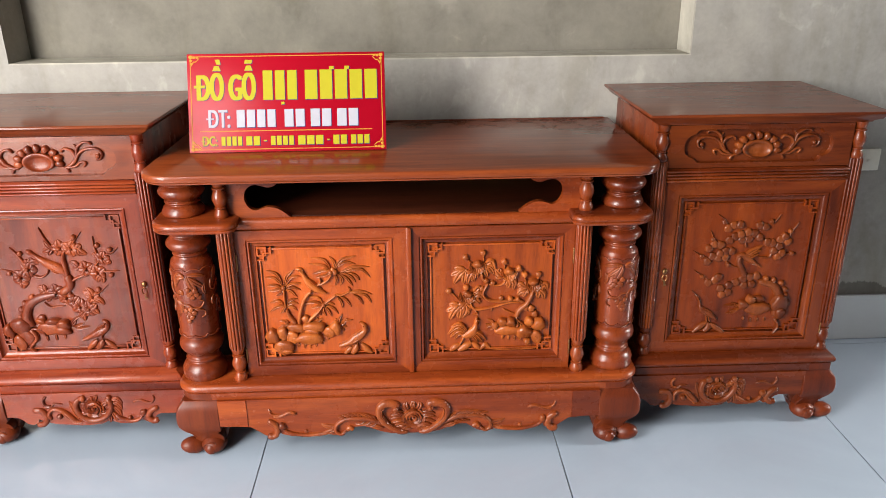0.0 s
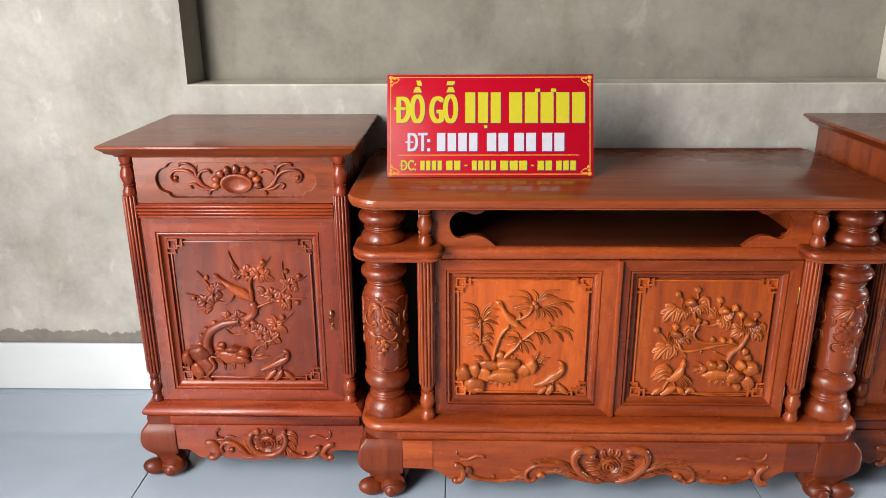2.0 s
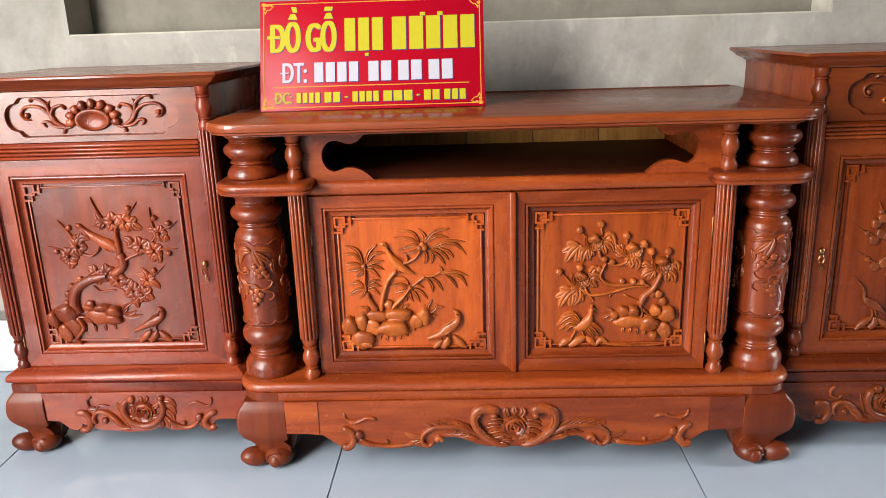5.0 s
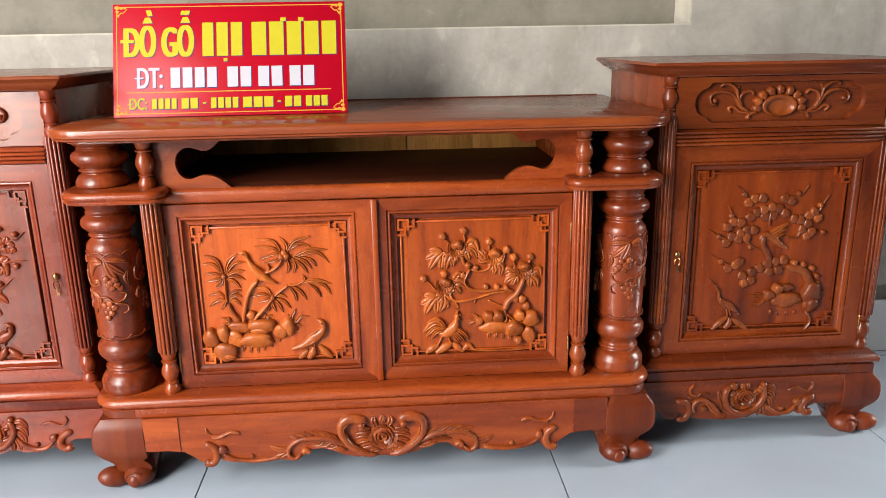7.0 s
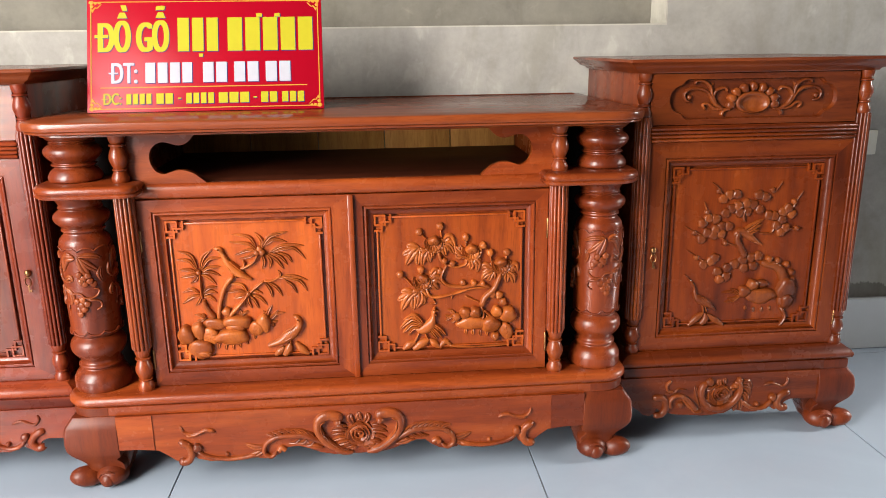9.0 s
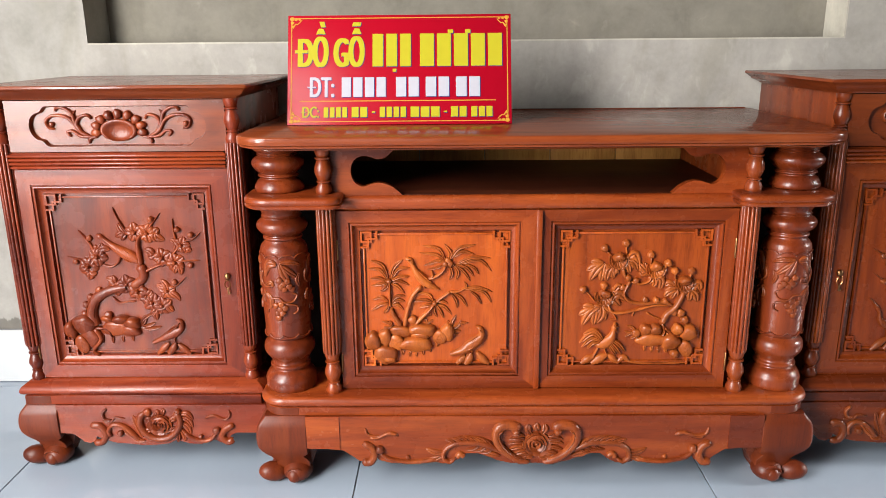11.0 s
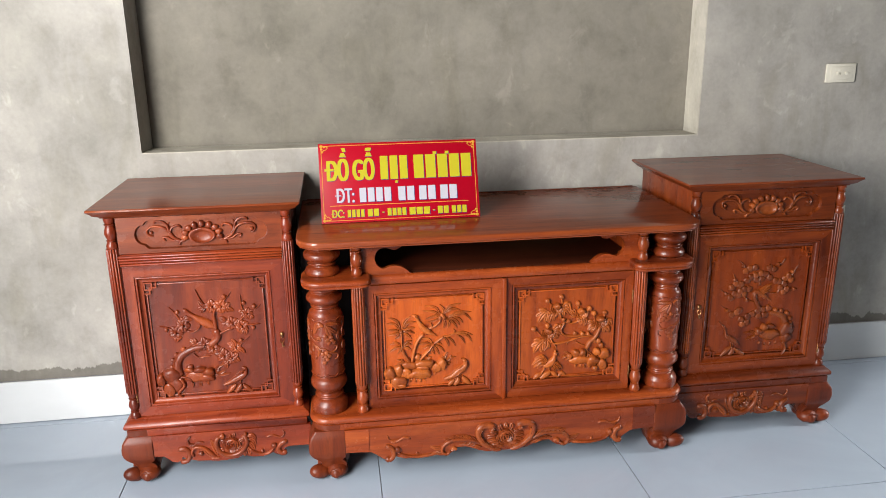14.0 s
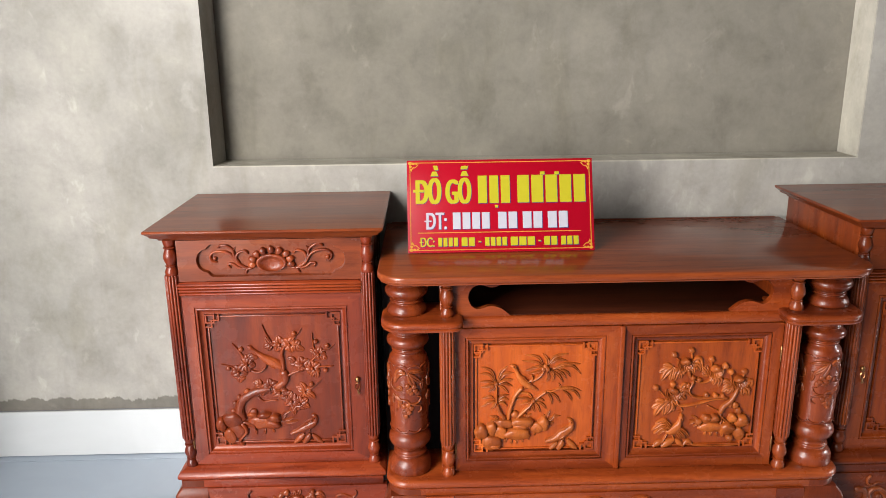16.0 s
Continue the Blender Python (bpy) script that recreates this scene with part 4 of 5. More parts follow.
def carve_drawer_half(c):
    """Half of the scrolls round a shell."""
    for k in range(4):
        a = radians(90 + 24.5 * (k + 1))
        lobe(c, (50 * math.cos(a), -9 + 34 * math.sin(a)), 11, 9.2, 9, math.degrees(math.atan2(34 * math.sin(a), 50 * math.cos(a))))
    stem(c, 9.0, 6.0, 7, (-61, -24), (-85, -11), (-98, 9), (-116, 21), (-142, 22), (-155, 11), (-150, -3), (-138, -6))
    beads(c, 6.0, 7, (-144, 4))
    stem(c, 9.0, 6.0, 7, (-80, -14), (-93, 7), (-98, 26), (-114, 38), (-129, 38), (-133, 31))
    stem(c, 9.0, 6.0, 7, (-78, -16), (-90, 1), (-83, 18), (-65, 23), (-58, 14))
    leaf(c, 6.0, 6, (-96, 13), (-96, 25), (-90, 34))
    stem(c, 7.5, 6.0, 6, (-56, -23), (-84, -22), (-100, -11), (-112, -13), (-105, -23))
    stem(c, 6.0, 9.0, 6, (-48, -23), (-63, -26), (-69, -37))


def carve_apron_half(c):
    """Half of the long apron's scrolls."""
    stem(c, 15.0, 25.0, 10.5, (-15, 48), (-42, 55), (-71, 76), (-87, 98), (-90, 119), (-83, 133), (-65, 139), (-47, 135), (-39, 125))
    stem(c, 6.5, 5.5, 11.5, (-24, 56), (-50, 67), (-72, 87), (-82, 106), (-82, 121), (-72, 128))
    mound(c, (-46, 126), 9, 8, 12.5)
    leaf(c, 12.0, 6.5, (-28, 96), (-45, 98), (-62, 92))
    leaf(c, 12.0, 6, (-27, 86), (-44, 84), (-61, 77))
    leaf(c, 11.0, 6, (-26, 112), (-42, 116), (-53, 112))
    beads(c, 7.8, 9, (-29, 54))
    leaf(c, 15.0, 7, (-24, 104), (-42, 107), (-60, 103))
    leaf(c, 14.0, 7, (-20, 76), (-36, 72), (-52, 66))
    leaf(c, 12.0, 7, (-6, 62), (-18, 60), (-30, 66))
    leaf(c, 17.6, 7, (-12, 118), (-19, 130), (-17, 141))
    leaf(c, 15.4, 6, (-5, 125), (-1, 133), (2, 144))
    leaf(c, 19.7, 7, (-16, 67), (-32, 63), (-41, 74))
    stem(c, 14.0, 8.8, 8, (-81, 74), (-112, 92), (-142, 96), (-179, 94), (-203, 79), (-207, 59), (-193, 49), (-180, 58))
    stem(c, 14.0, 12.3, 8, (-176, 60), (-170, 68), (-160, 62))
    for k, (u, v) in enumerate(((-97, 88), (-110, 95), (-123, 98), (-136, 100), (-150, 100), (-164, 99), (-178, 97))):
        leaf(c, 11.0, 6.5, (u, v - 4), (u - 9, v + 9 - k), (u - 30 + k, v + 18 - 2 * k))
    for u, v in ((-99, 80), (-114, 86), (-130, 88)):
        leaf(c, 9.0, 6, (u, v), (u - 10, v - 8), (u - 24, v - 10))
    leaf(c, 15.4, 6, (-79, 63), (-103, 68), (-117, 76))
    leaf(c, 15.4, 6, (-202, 73), (-223, 71), (-247, 81))
    leaf(c, 15.4, 6, (-205, 65), (-227, 55), (-246, 51))
    stem(c, 10.5, 7.0, 7, (-222, 56), (-255, 50), (-292, 49), (-328, 57), (-350, 71))
    beads(c, 10.4, 9, (-349, 79))
    beads(c, 5.2, 6, (-287, 60))
    stem(c, 8.8, 5.3, 6, (-310, 116), (-328, 120), (-353, 109), (-371, 110))
    stem(c, 15.8, 17.6, 9, (-387, 96), (-368, 85), (-362, 66), (-372, 48), (-390, 50))
    stem(c, 7.0, 5.3, 5, (-307, 113), (-326, 120), (-351, 112), (-374, 116), (-381, 132))


def carve_side_apron(c):
    """Scrolls and rose of a side cabinet's apron."""
    stem(c, 18.2, 14.6, 8, (-127, 98), (-104, 97), (-93, 77), (-103, 56), (-123, 54))
    stem(c, 7.3, 3.6, 5, (-98, 108), (-77, 109), (-65, 119), (-43, 116))
    stem(c, 7.3, 5.5, 6, (-84, 141), (-94, 130), (-90, 115), (-74, 112))
    stem(c, 12.7, 9.1, 8, (-16, 62), (-43, 93), (-70, 102), (-85, 87), (-80, 69))
    beads(c, 8.4, 8, (-58, 78))
    leaf(c, 15.2, 6, (-10, 62), (-34, 74), (-56, 101))
    leaf(c, 15.2, 6, (-7, 68), (-17, 98), (-25, 125))
    leaf(c, 13.1, 6, (-2, 59), (-20, 59), (-29, 68))
    stem(c, 16.4, 14.6, 9, (6, 131), (-6, 122), (-9, 101), (3, 77), (24, 64), (50, 65), (72, 80), (85, 103), (83, 124), (71, 128))
    beads(c, 9.8, 9, (11, 133))
    beads(c, 7.0, 8, (75, 121), (83, 135))
    rose(c, (38, 102), 26, 11)
    leaf(c, 17.5, 6, (20, 109), (11, 114), (3, 108))
    leaf(c, 17.5, 6, (18, 87), (6, 84), (0, 74))
    leaf(c, 17.5, 6, (58, 108), (70, 114), (79, 112))
    leaf(c, 17.5, 6, (54, 87), (65, 87), (73, 94))
    leaf(c, 15.2, 6, (35, 123), (33, 132), (28, 135))
    leaf(c, 13.1, 6, (46, 125), (47, 134), (51, 141))
    leaf(c, 15.2, 6, (85, 127), (104, 128), (116, 111))
    leaf(c, 15.2, 6, (87, 118), (105, 112), (113, 91))
    leaf(c, 15.2, 6, (87, 106), (102, 94), (107, 72))
    leaf(c, 15.2, 6, (84, 91), (91, 76), (93, 56))
    leaf(c, 13.1, 6, (79, 82), (78, 67), (75, 54))
    stem(c, 10.9, 9.1, 7, (92, 80), (109, 66), (132, 58), (153, 62), (168, 77))
    beads(c, 9.8, 8, (169, 85))
    beads(c, 5.6, 7, (131, 70))
    stem(c, 7.3, 5.5, 5, (145, 116), (165, 123), (191, 113), (203, 125), (200, 136))
    stem(c, 16.4, 16.4, 8, (211, 99), (191, 89), (181, 71), (193, 56), (208, 61))


def carve_vine(c):
    """Grapes and vine leaves on a column drum."""
    leaf(c, 19.5, 5, (-6, 60), (-26, 58), (-38, 30))
    leaf(c, 19.5, 5, (0, 63), (8, 40), (20, 15))
    leaf(c, 12.0, 5, (0, 65), (26, 63), (47, 55))
    leaf(c, 15.0, 5, (5, 58), (20, 43), (38, 28))
    leaf(c, 10.5, 4, (-7, 63), (-22, 67), (-37, 57))
    beads(c, 7.2, 5, (-2, 25), (6, 17), (15, 23), (18, 11), (8, 5), (24, 4), (1, 11))
    stem(c, 4.8, 3.6, 4, (-45, 43), (-50, 23), (-35, 10), (-18, 11))
    leaf(c, 12.0, 4, (-38, 10), (-22, 20), (-16, 10))
    stem(c, 4.8, 3.6, 4, (-43, 0), (-27, -15), (-5, -15), (7, -25), (25, -23), (33, -10), (23, -6))
    leaf(c, 13.5, 4, (-34, -5), (-22, -20), (-28, -41))
    leaf(c, 12.0, 4, (-41, -3), (-47, -19), (-40, -28))
    beads(c, 7.2, 5, (-12, -32), (-4, -40), (-10, -49), (1, -49), (-7, -59), (7, -38), (-1, -29))
    stem(c, 4.8, 3.6, 4, (9, -28), (31, -34), (33, -47), (23, -52))
    stem(c, 3.6, 3.6, 3, (-33, -41), (-35, -51))
    leaf(c, 12.0, 4, (41, 38), (36, 23), (42, 6))

# ---------------- the room ----------------
WALL_Y, LEFT_X, RIGHT_X, FRONT_Y, TOP_Z = 2.303, -2.07, 4.2, -2.2, 3.7
FLOOR_Z = -0.01
NX0, NX1, NZ0, NZ1, ND = -1.172, 0.833, 0.958, 2.35, 0.12


def structure(name, bm, material, label, category, smooth=0):
    return tagged(part(name, bm, material, None, "", smooth), label, category, "", "structure")


bm = bmesh.new()
box(bm, LEFT_X - 0.2, NX0, WALL_Y, WALL_Y + 0.3, -0.1, TOP_Z)
box(bm, NX1, RIGHT_X, WALL_Y, WALL_Y + 0.3, -0.1, TOP_Z)
box(bm, NX0, NX1, WALL_Y, WALL_Y + 0.3, -0.1, NZ0)
box(bm, NX0, NX1, WALL_Y, WALL_Y + 0.3, NZ1, TOP_Z)
bmesh.ops.remove_doubles(bm, verts=bm.verts, dist=0.0005)
structure("wall_back", bm, cement_mat, "grey trowelled cement wall with a shallow recess", "wall")
structure("wall_recess", boxed(NX0 - 0.01, NX1 + 0.01, WALL_Y + ND, WALL_Y + 0.29, NZ0 - 0.01, NZ1 + 0.01), cement_panel, "back of the wall recess, trowelled cement in a darker tone", "wall")

# sill and right jamb skins: the light on them is in the colour
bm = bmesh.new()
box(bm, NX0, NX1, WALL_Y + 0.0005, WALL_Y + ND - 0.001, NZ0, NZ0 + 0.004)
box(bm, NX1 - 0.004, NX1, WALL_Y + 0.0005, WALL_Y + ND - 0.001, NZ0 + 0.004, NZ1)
structure("recess_jamb", bridge(bmesh.new(), [[(NX0 - 0.002, WALL_Y + 0.001, z), (NX0 + 0.011, WALL_Y + ND - 0.001, z), (NX0 - 0.002, WALL_Y + ND - 0.001, z)] for z in (NZ0 + 0.004, NZ1)]), cement_mat, "slightly splayed cement jamb of the wall recess", "wall")
structure("recess_trim", bm, cement_lit, "sill and right jamb of the wall recess, lit look in a paler cement colour", "trim")

bm = bmesh.new()
box(bm, LEFT_X - 0.2, LEFT_X, 1.55, WALL_Y, -0.1, TOP_Z)
box(bm, LEFT_X - 0.2, LEFT_X, FRONT_Y, -1.2, -0.1, TOP_Z)
box(bm, LEFT_X - 0.2, LEFT_X, -1.2, 1.55, 3.2, TOP_Z)
structure("wall_left", bm, cement_mat, "grey cement side wall with a wide doorway", "wall")
# unseen wall, kept dark; its opening is added for the right lamp
bm = bmesh.new()
box(bm, RIGHT_X, RIGHT_X + 0.2, FRONT_Y, 1.2, -0.1, TOP_Z)
box(bm, RIGHT_X, RIGHT_X + 0.2, 2.0, WALL_Y + 0.3, -0.1, TOP_Z)
box(bm, RIGHT_X, RIGHT_X + 0.2, 1.2, 2.0, 2.5, TOP_Z)
structure("wall_right", bm, cement_low_bounce, "unseen side wall with an added opening, cement darkened to cut bounce light", "wall")
# unseen wall, kept dark; both openings are added for the front lamps
bm = bmesh.new()
for x0, x1 in ((LEFT_X - 0.2, -1.5), (-0.4, 2.6), (3.9, RIGHT_X + 0.2)):
    box(bm, x0, x1, FRONT_Y - 0.2, FRONT_Y, -0.1, TOP_Z)
for x0, x1 in ((-1.5, -0.4), (2.6, 3.9)):
    box(bm, x0, x1, FRONT_Y - 0.2, FRONT_Y, 2.5, TOP_Z)
structure("wall_front", bm, cement_low_bounce, "unseen front wall with two added openings, cement darkened to cut bounce light", "wall")
# unseen ceiling, kept dark so that little light bounces back
structure("ceiling", boxed(LEFT_X - 0.2, RIGHT_X + 0.2, FRONT_Y - 0.2, WALL_Y + 0.3, TOP_Z, TOP_Z + 0.15), cement_low_bounce, "unseen ceiling, cement darkened to cut bounce light", "ceiling")
structure("ground", boxed(-60, 60, -60, 60, -0.32, -0.12), plain("outside_paving", (0.32, 0.31, 0.29), 0.8, scale=3), "grey concrete paving outside the shop", "ground")

floor = structure("floor", boxed(LEFT_X - 0.2, RIGHT_X, FRONT_Y - 0.2, WALL_Y + 0.02, -0.12, FLOOR_Z - 0.004), grout, "pale blue-grey polished porcelain tiled floor", "floor")
TX, TY, TS, GAP = 0.371, 1.456, 0.8, 0.0028
skirting = structure("baseboard", boxed(LEFT_X, RIGHT_X, WALL_Y - 0.009, WALL_Y - 0.0005, FLOOR_Z + 0.002, 0.153), grout, "white porcelain tile skirting along the cement wall", "skirting")
for i in range(-4, 6):
    x0, x1 = max(TX + 0.8 * i, LEFT_X) + GAP / 2, min(TX + 0.8 * (i + 1), RIGHT_X) - GAP / 2
    if x1 - x0 > 0.02:
        part("tile", boxed(x0, x1, WALL_Y - 0.017, WALL_Y - 0.009, FLOOR_Z + 0.002, 0.154, bev=0.0012, seg=1), skirt_tile, skirting, smooth=0)

# ---------------- the middle console ----------------
CX, MY = -0.027, 1.815
console = thing("television_console", (CX, 1.99, FLOOR_Z), "long low red-brown carved wooden television console with turned columns", "console")


def X(u):
    return CX + u


part("tabletop", slab(X(-0.617), X(0.617), 1.697, 2.272, [(0.030, 0.752), (0.030, 0.7565), (0.010, 0.7575), (0.005, 0.7595), (0.004, 0.7625), (0.0055, 0.7640), (0.001, 0.7655), (0.0, 0.768), (0.0, 0.778), (0.0015, 0.7808), (0.004, 0.782)], (0.075, 0.075, 0.004, 0.004)), wood_top, console)
part("rear_lip", boxed(X(-0.60), X(0.60), 2.262, 2.274, 0.7822, 0.7842, bev=0.0008), wood_top, console)
part("base_plate", slab(X(-0.612), X(0.612), 1.734, 2.27, [(0.013, 0.160), (0.010, 0.1605), (0.008, 0.163), (0.008, 0.1805), (0.0125, 0.1825), (0.006, 0.1845), (0.002, 0.1875), (0.0, 0.192), (0.0008, 0.197), (0.0035, 0.2015), (0.0075, 0.2045), (0.013, 0.206)], (0.06, 0.06, 0.004, 0.004)), warm_x, console)
for k in range(5):
    part("back_board", boxed(X(-0.4395 + 0.1759 * k), X(-0.4395 + 0.1759 * k + 0.1735), 2.262, 2.276, 0.206, 0.752, bev=0.001), wood_pale, console)
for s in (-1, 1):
    # added boards: the shade behind the columns is in their colour
    part("rear_wing", boxed(min(X(s * 0.614), X(s * 0.4625)), max(X(s * 0.614), X(s * 0.4625)), 1.905, 1.92, 0.206, 0.752), gap_black, console)
    part("side_panel", boxed(X(s * 0.462), X(s * 0.440), 1.800, 2.276, 0.206, 0.752, bev=0.002), warm_z, console)
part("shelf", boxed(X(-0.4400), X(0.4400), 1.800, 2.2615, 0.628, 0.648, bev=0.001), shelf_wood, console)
part("shelf_edge", slab(X(-0.452), X(0.452), 1.776, 1.7995, [(0.010, 0.618), (0.009, 0.6195), (0.0035, 0.621), (0.001, 0.625), (0.0, 0.630), (0.0, 0.637), (0.0012, 0.642), (0.0042, 0.6465), (0.009, 0.649)]), warm_x, console)

COLUMN = [(0.044, 0.206), (0.059, 0.207), (0.0605, 0.222), (0.060, 0.232), (0.052, 0.246), (0.043, 0.252), (0.0425, 0.256), (0.047, 0.258), (0.047, 0.263), (0.0425, 0.266), (0.042, 0.272), (0.048, 0.280), (0.057, 0.292), (0.0595, 0.304), (0.056, 0.316), (0.047, 0.324), (0.045, 0.327), (0.050, 0.330), (0.0525, 0.335), (0.0530, 0.345), (0.0545, 0.40), (0.0545, 0.46), (0.0535, 0.52), (0.053, 0.530), (0.0505, 0.538), (0.0415, 0.548), (0.041, 0.552), (0.0445, 0.554), (0.0445, 0.558), (0.041, 0.561), (0.050, 0.568), (0.0575, 0.578), (0.056, 0.589), (0.046, 0.597), (0.0435, 0.600), (0.046, 0.603), (0.0435, 0.607), (0.048, 0.616), (0.056, 0.626), (0.056, 0.632)]
COLUMN = [(0.945 * r, z) for r, z in COLUMN]
COLUMN_UP = [(0.05, 0.657), (0.054, 0.659), (0.0545, 0.668), (0.048, 0.679), (0.041, 0.684), (0.0405, 0.687), (0.0455, 0.689), (0.0455, 0.692), (0.041, 0.695), (0.050, 0.702), (0.058, 0.713), (0.056, 0.724), (0.046, 0.731), (0.0435, 0.733), (0.0465, 0.735), (0.0435, 0.738), (0.050, 0.742), (0.056, 0.748), (0.056, 0.752)]
COLUMN_UP = [(0.945 * r, z) for r, z in COLUMN_UP]
for s in (-1, 1):
    x = X(s * 0.547)
    part("column", lathe(smooth_profile(COLUMN, 3), x, MY, 48), wood_col, console, "thick turned column with ringed bulges")
    for turn in (-2.05, 0.0, 2.05):
        c = Carving((x, MY, 0.444), -s, 0.0512, turn, 1.3)
        carve_vine(c)
        carved(c, "vine_carving", cut_red, console, "vine leaves and grapes in relief")
    for z, up in ((-103, 1), (74, -1)):
        c = Carving((x, MY, 0.444), 1, 0.0505, whole=True)
        wave = []
        for k in range(10):
            u = -168 + 33.6 * k
            wave += [(u, z), (u + 10, z - 5 * up), (u + 24, z - 5 * up), (u + 32, z + 1 * up)]
        stem(c, 3.2, 3.2, 3.2, *wave, (168, z))
        carved(c, "wavy_band", wood_col, console)
    part("column_head", lathe(smooth_profile(COLUMN_UP, 3), x, MY, 48), wood_col, console)
    # bracket shelf that ties column and post to the carcass
    xa, xb = sorted((X(s * 0.612), X(s * 0.405)))
    rad = (0.06, 0.03, 0.004, 0.06) if s < 0 else (0.03, 0.06, 0.06, 0.004)
    part("bracket_shelf", slab(xa, xb, 1.712, 1.885, [(0.008, 0.632), (0.003, 0.6335), (0.0008, 0.637), (0.0008, 0.6395), (0.0035, 0.6415), (0.001, 0.6435), (0.0, 0.6475), (0.0012, 0.652), (0.0045, 0.6555), (0.010, 0.657)], rad), warm_x, console)
    px = X(s * 0.445)
    part("post_foot", baluster(px, 1.772, 0.206, 0.300, 0.0185), warm_z, console)
    part("post_shaft", fluted(px, 1.772, 0.0205, 0.300, 0.632), warm_z, console, "reeded shaft")
    part("post_head", baluster(px, 1.772, 0.657, 0.752, 0.0185), warm_z, console)
    half = [(0, 0.649), (0, 0.752), (0.148, 0.752), (0.138, 0.742), (0.124, 0.729), (0.107, 0.7255), (0.092, 0.730), (0.078, 0.7325), (0.064, 0.728), (0.054, 0.717), (0.050, 0.7015), (0.053, 0.686), (0.061, 0.674), (0.075, 0.668), (0.090, 0.672), (0.103, 0.6755), (0.120, 0.674), (0.138, 0.666), (0.158, 0.649)]
    cut = [(p.x, p.y) for p in smooth_profile(half[2:], 3)]
    part("cloud_bracket", board([(X(s * (0.44 - u)), z) for u, z in half[:2] + cut], 1.785, 1.802), warm_x, console, "cut-out cloud-shaped bracket")


def leg(parent, x_out, s, yf, w, zt):
    """A bulging bracket leg with a sloped shoulder, notched on its inner side, on a foot of two toes and a round nail; s points to the outer side."""
    rows = [(0.020, 0.0095, 0.0, zt), (0.0165, 0.0085, 0.0, zt - 0.005), (0.011, 0.005, 0.0, zt - 0.012), (0.006, 0.0022, 0.0, zt - 0.019), (0.003, 0.0006, 0.0, zt - 0.027), (0.001, 0.0, 0.0, zt - 0.038), (0.0, 0.0, 0.0, 0.105), (0.0005, 0.0, 0.0, 0.094), (0.003, 0.001, 0.0, 0.083), (0.009, 0.004, 0.0, 0.073), (0.017, 0.008, -0.001, 0.064), (0.026, 0.012, -0.011, 0.056), (0.033, 0.016, -0.004, 0.047), (0.037, 0.019, 0.001, 0.038), (0.038, 0.021, 0.001, 0.024), (0.040, 0.026, -0.004, 0.004)]
    rings = []
    for do, df, di, z in rows:
        xo, xi = x_out - s * do, x_out - s * (w + di)
        rad = (0.008, 0.002, 0.006, 0.006) if s < 0 else (0.002, 0.008, 0.006, 0.006)
        rings.append(plan_ring(min(xo, xi), max(xo, xi), yf + df, yf + w * 0.9, z, 0, rad, 6))
    ob = part("leg", bridge(bmesh.new(), rings), wood_leg, parent, "curved bracket leg with a carved foot", smooth=38)
    k = w / 0.11

    def toe(name, du, dy, z, ru, ry, rz, turn=0, tilt=0):
        b2 = bmesh.new()
        m = Matrix.Translation((x_out - s * du * k, yf + dy, FLOOR_Z + z)) @ Matrix.Rotation(radians(-s * turn), 4, "Z") @ Matrix.Rotation(radians(-s * tilt), 4, "Y") @ Matrix.Diagonal((ru, ry, rz, 1))
        bmesh.ops.create_uvsphere(b2, u_segments=24, v_segments=14, radius=1, matrix=m)
        return part(name, b2, wood_leg, ob)

    toe("toe", 0.030, 0.026, 0.0225, 0.036, 0.024, 0.0225, 22, 12)
    toe("toe", 0.082, 0.030, 0.0245, 0.034, 0.034, 0.0245)
    toe("toe", 0.044, 0.058, 0.036, 0.024, 0.024, 0.020, 0, 10)
    toe("nail", 0.078, 0.007, 0.0215, 0.0165, 0.014, 0.0165)
    b2 = bmesh.new()
    rings = []
    for q in range(19):
        a = radians(-10 + 200 * q / 18)
        cx, cz = x_out - s * 0.078 * k + 0.0205 * math.cos(a), FLOOR_Z + 0.0225 + 0.0195 * math.sin(a)
        r = 0.0022 * math.sin(math.pi * (q + 1) / 20) + 0.0006
        rings.append([(cx + r * math.cos(a) * math.cos(e), yf + 0.0025 + 0.004 * (1 - math.sin(a)) + r * math.sin(e), cz + r * math.sin(a) * math.cos(e)) for e in (0, 1.05, 2.09, 3.14, 4.19, 5.24)])
    part("nail_fold", bridge(b2, rings), wood_leg, ob)
    xi = x_out - s * w
    rings = [plan_ring(min(xi + s * 0.03, xi - s * q), max(xi + s * 0.03, xi - s * q), yf + 0.045, yf + 0.10, z, 0, (0.004,) * 4, 2) for z, q in ((FLOOR_Z + 0.004, -0.012), (0.030, 0.006), (0.055, 0.014), (zt - 0.045, 0.014))]
    part("leg_block", bridge(bmesh.new(), rings), wood_dark, ob)
    return ob


for s in (-1, 1):
    leg(console, X(s * 0.620), s, 1.7345, 0.1135, 0.160)
    q0, q1 = sorted((X(s * 0.612), X(s * 0.513)))
    part("leg_cap", slab(q0, q1, 1.734, 1.80, [(0.0074, 0.1635), (0.0074, 0.180)], (0.06, 0.004, 0.004, 0.004) if s < 0 else (0.004, 0.06, 0.004, 0.004)), wood_leg, console, "brown block over the leg")
    # rear legs
    part("rear_leg", boxed(min(X(s * 0.60), X(s * 0.52)), max(X(s * 0.60), X(s * 0.52)), 2.15, 2.23, FLOOR_Z, 0.166, bev=0.008), wood_dark, console)

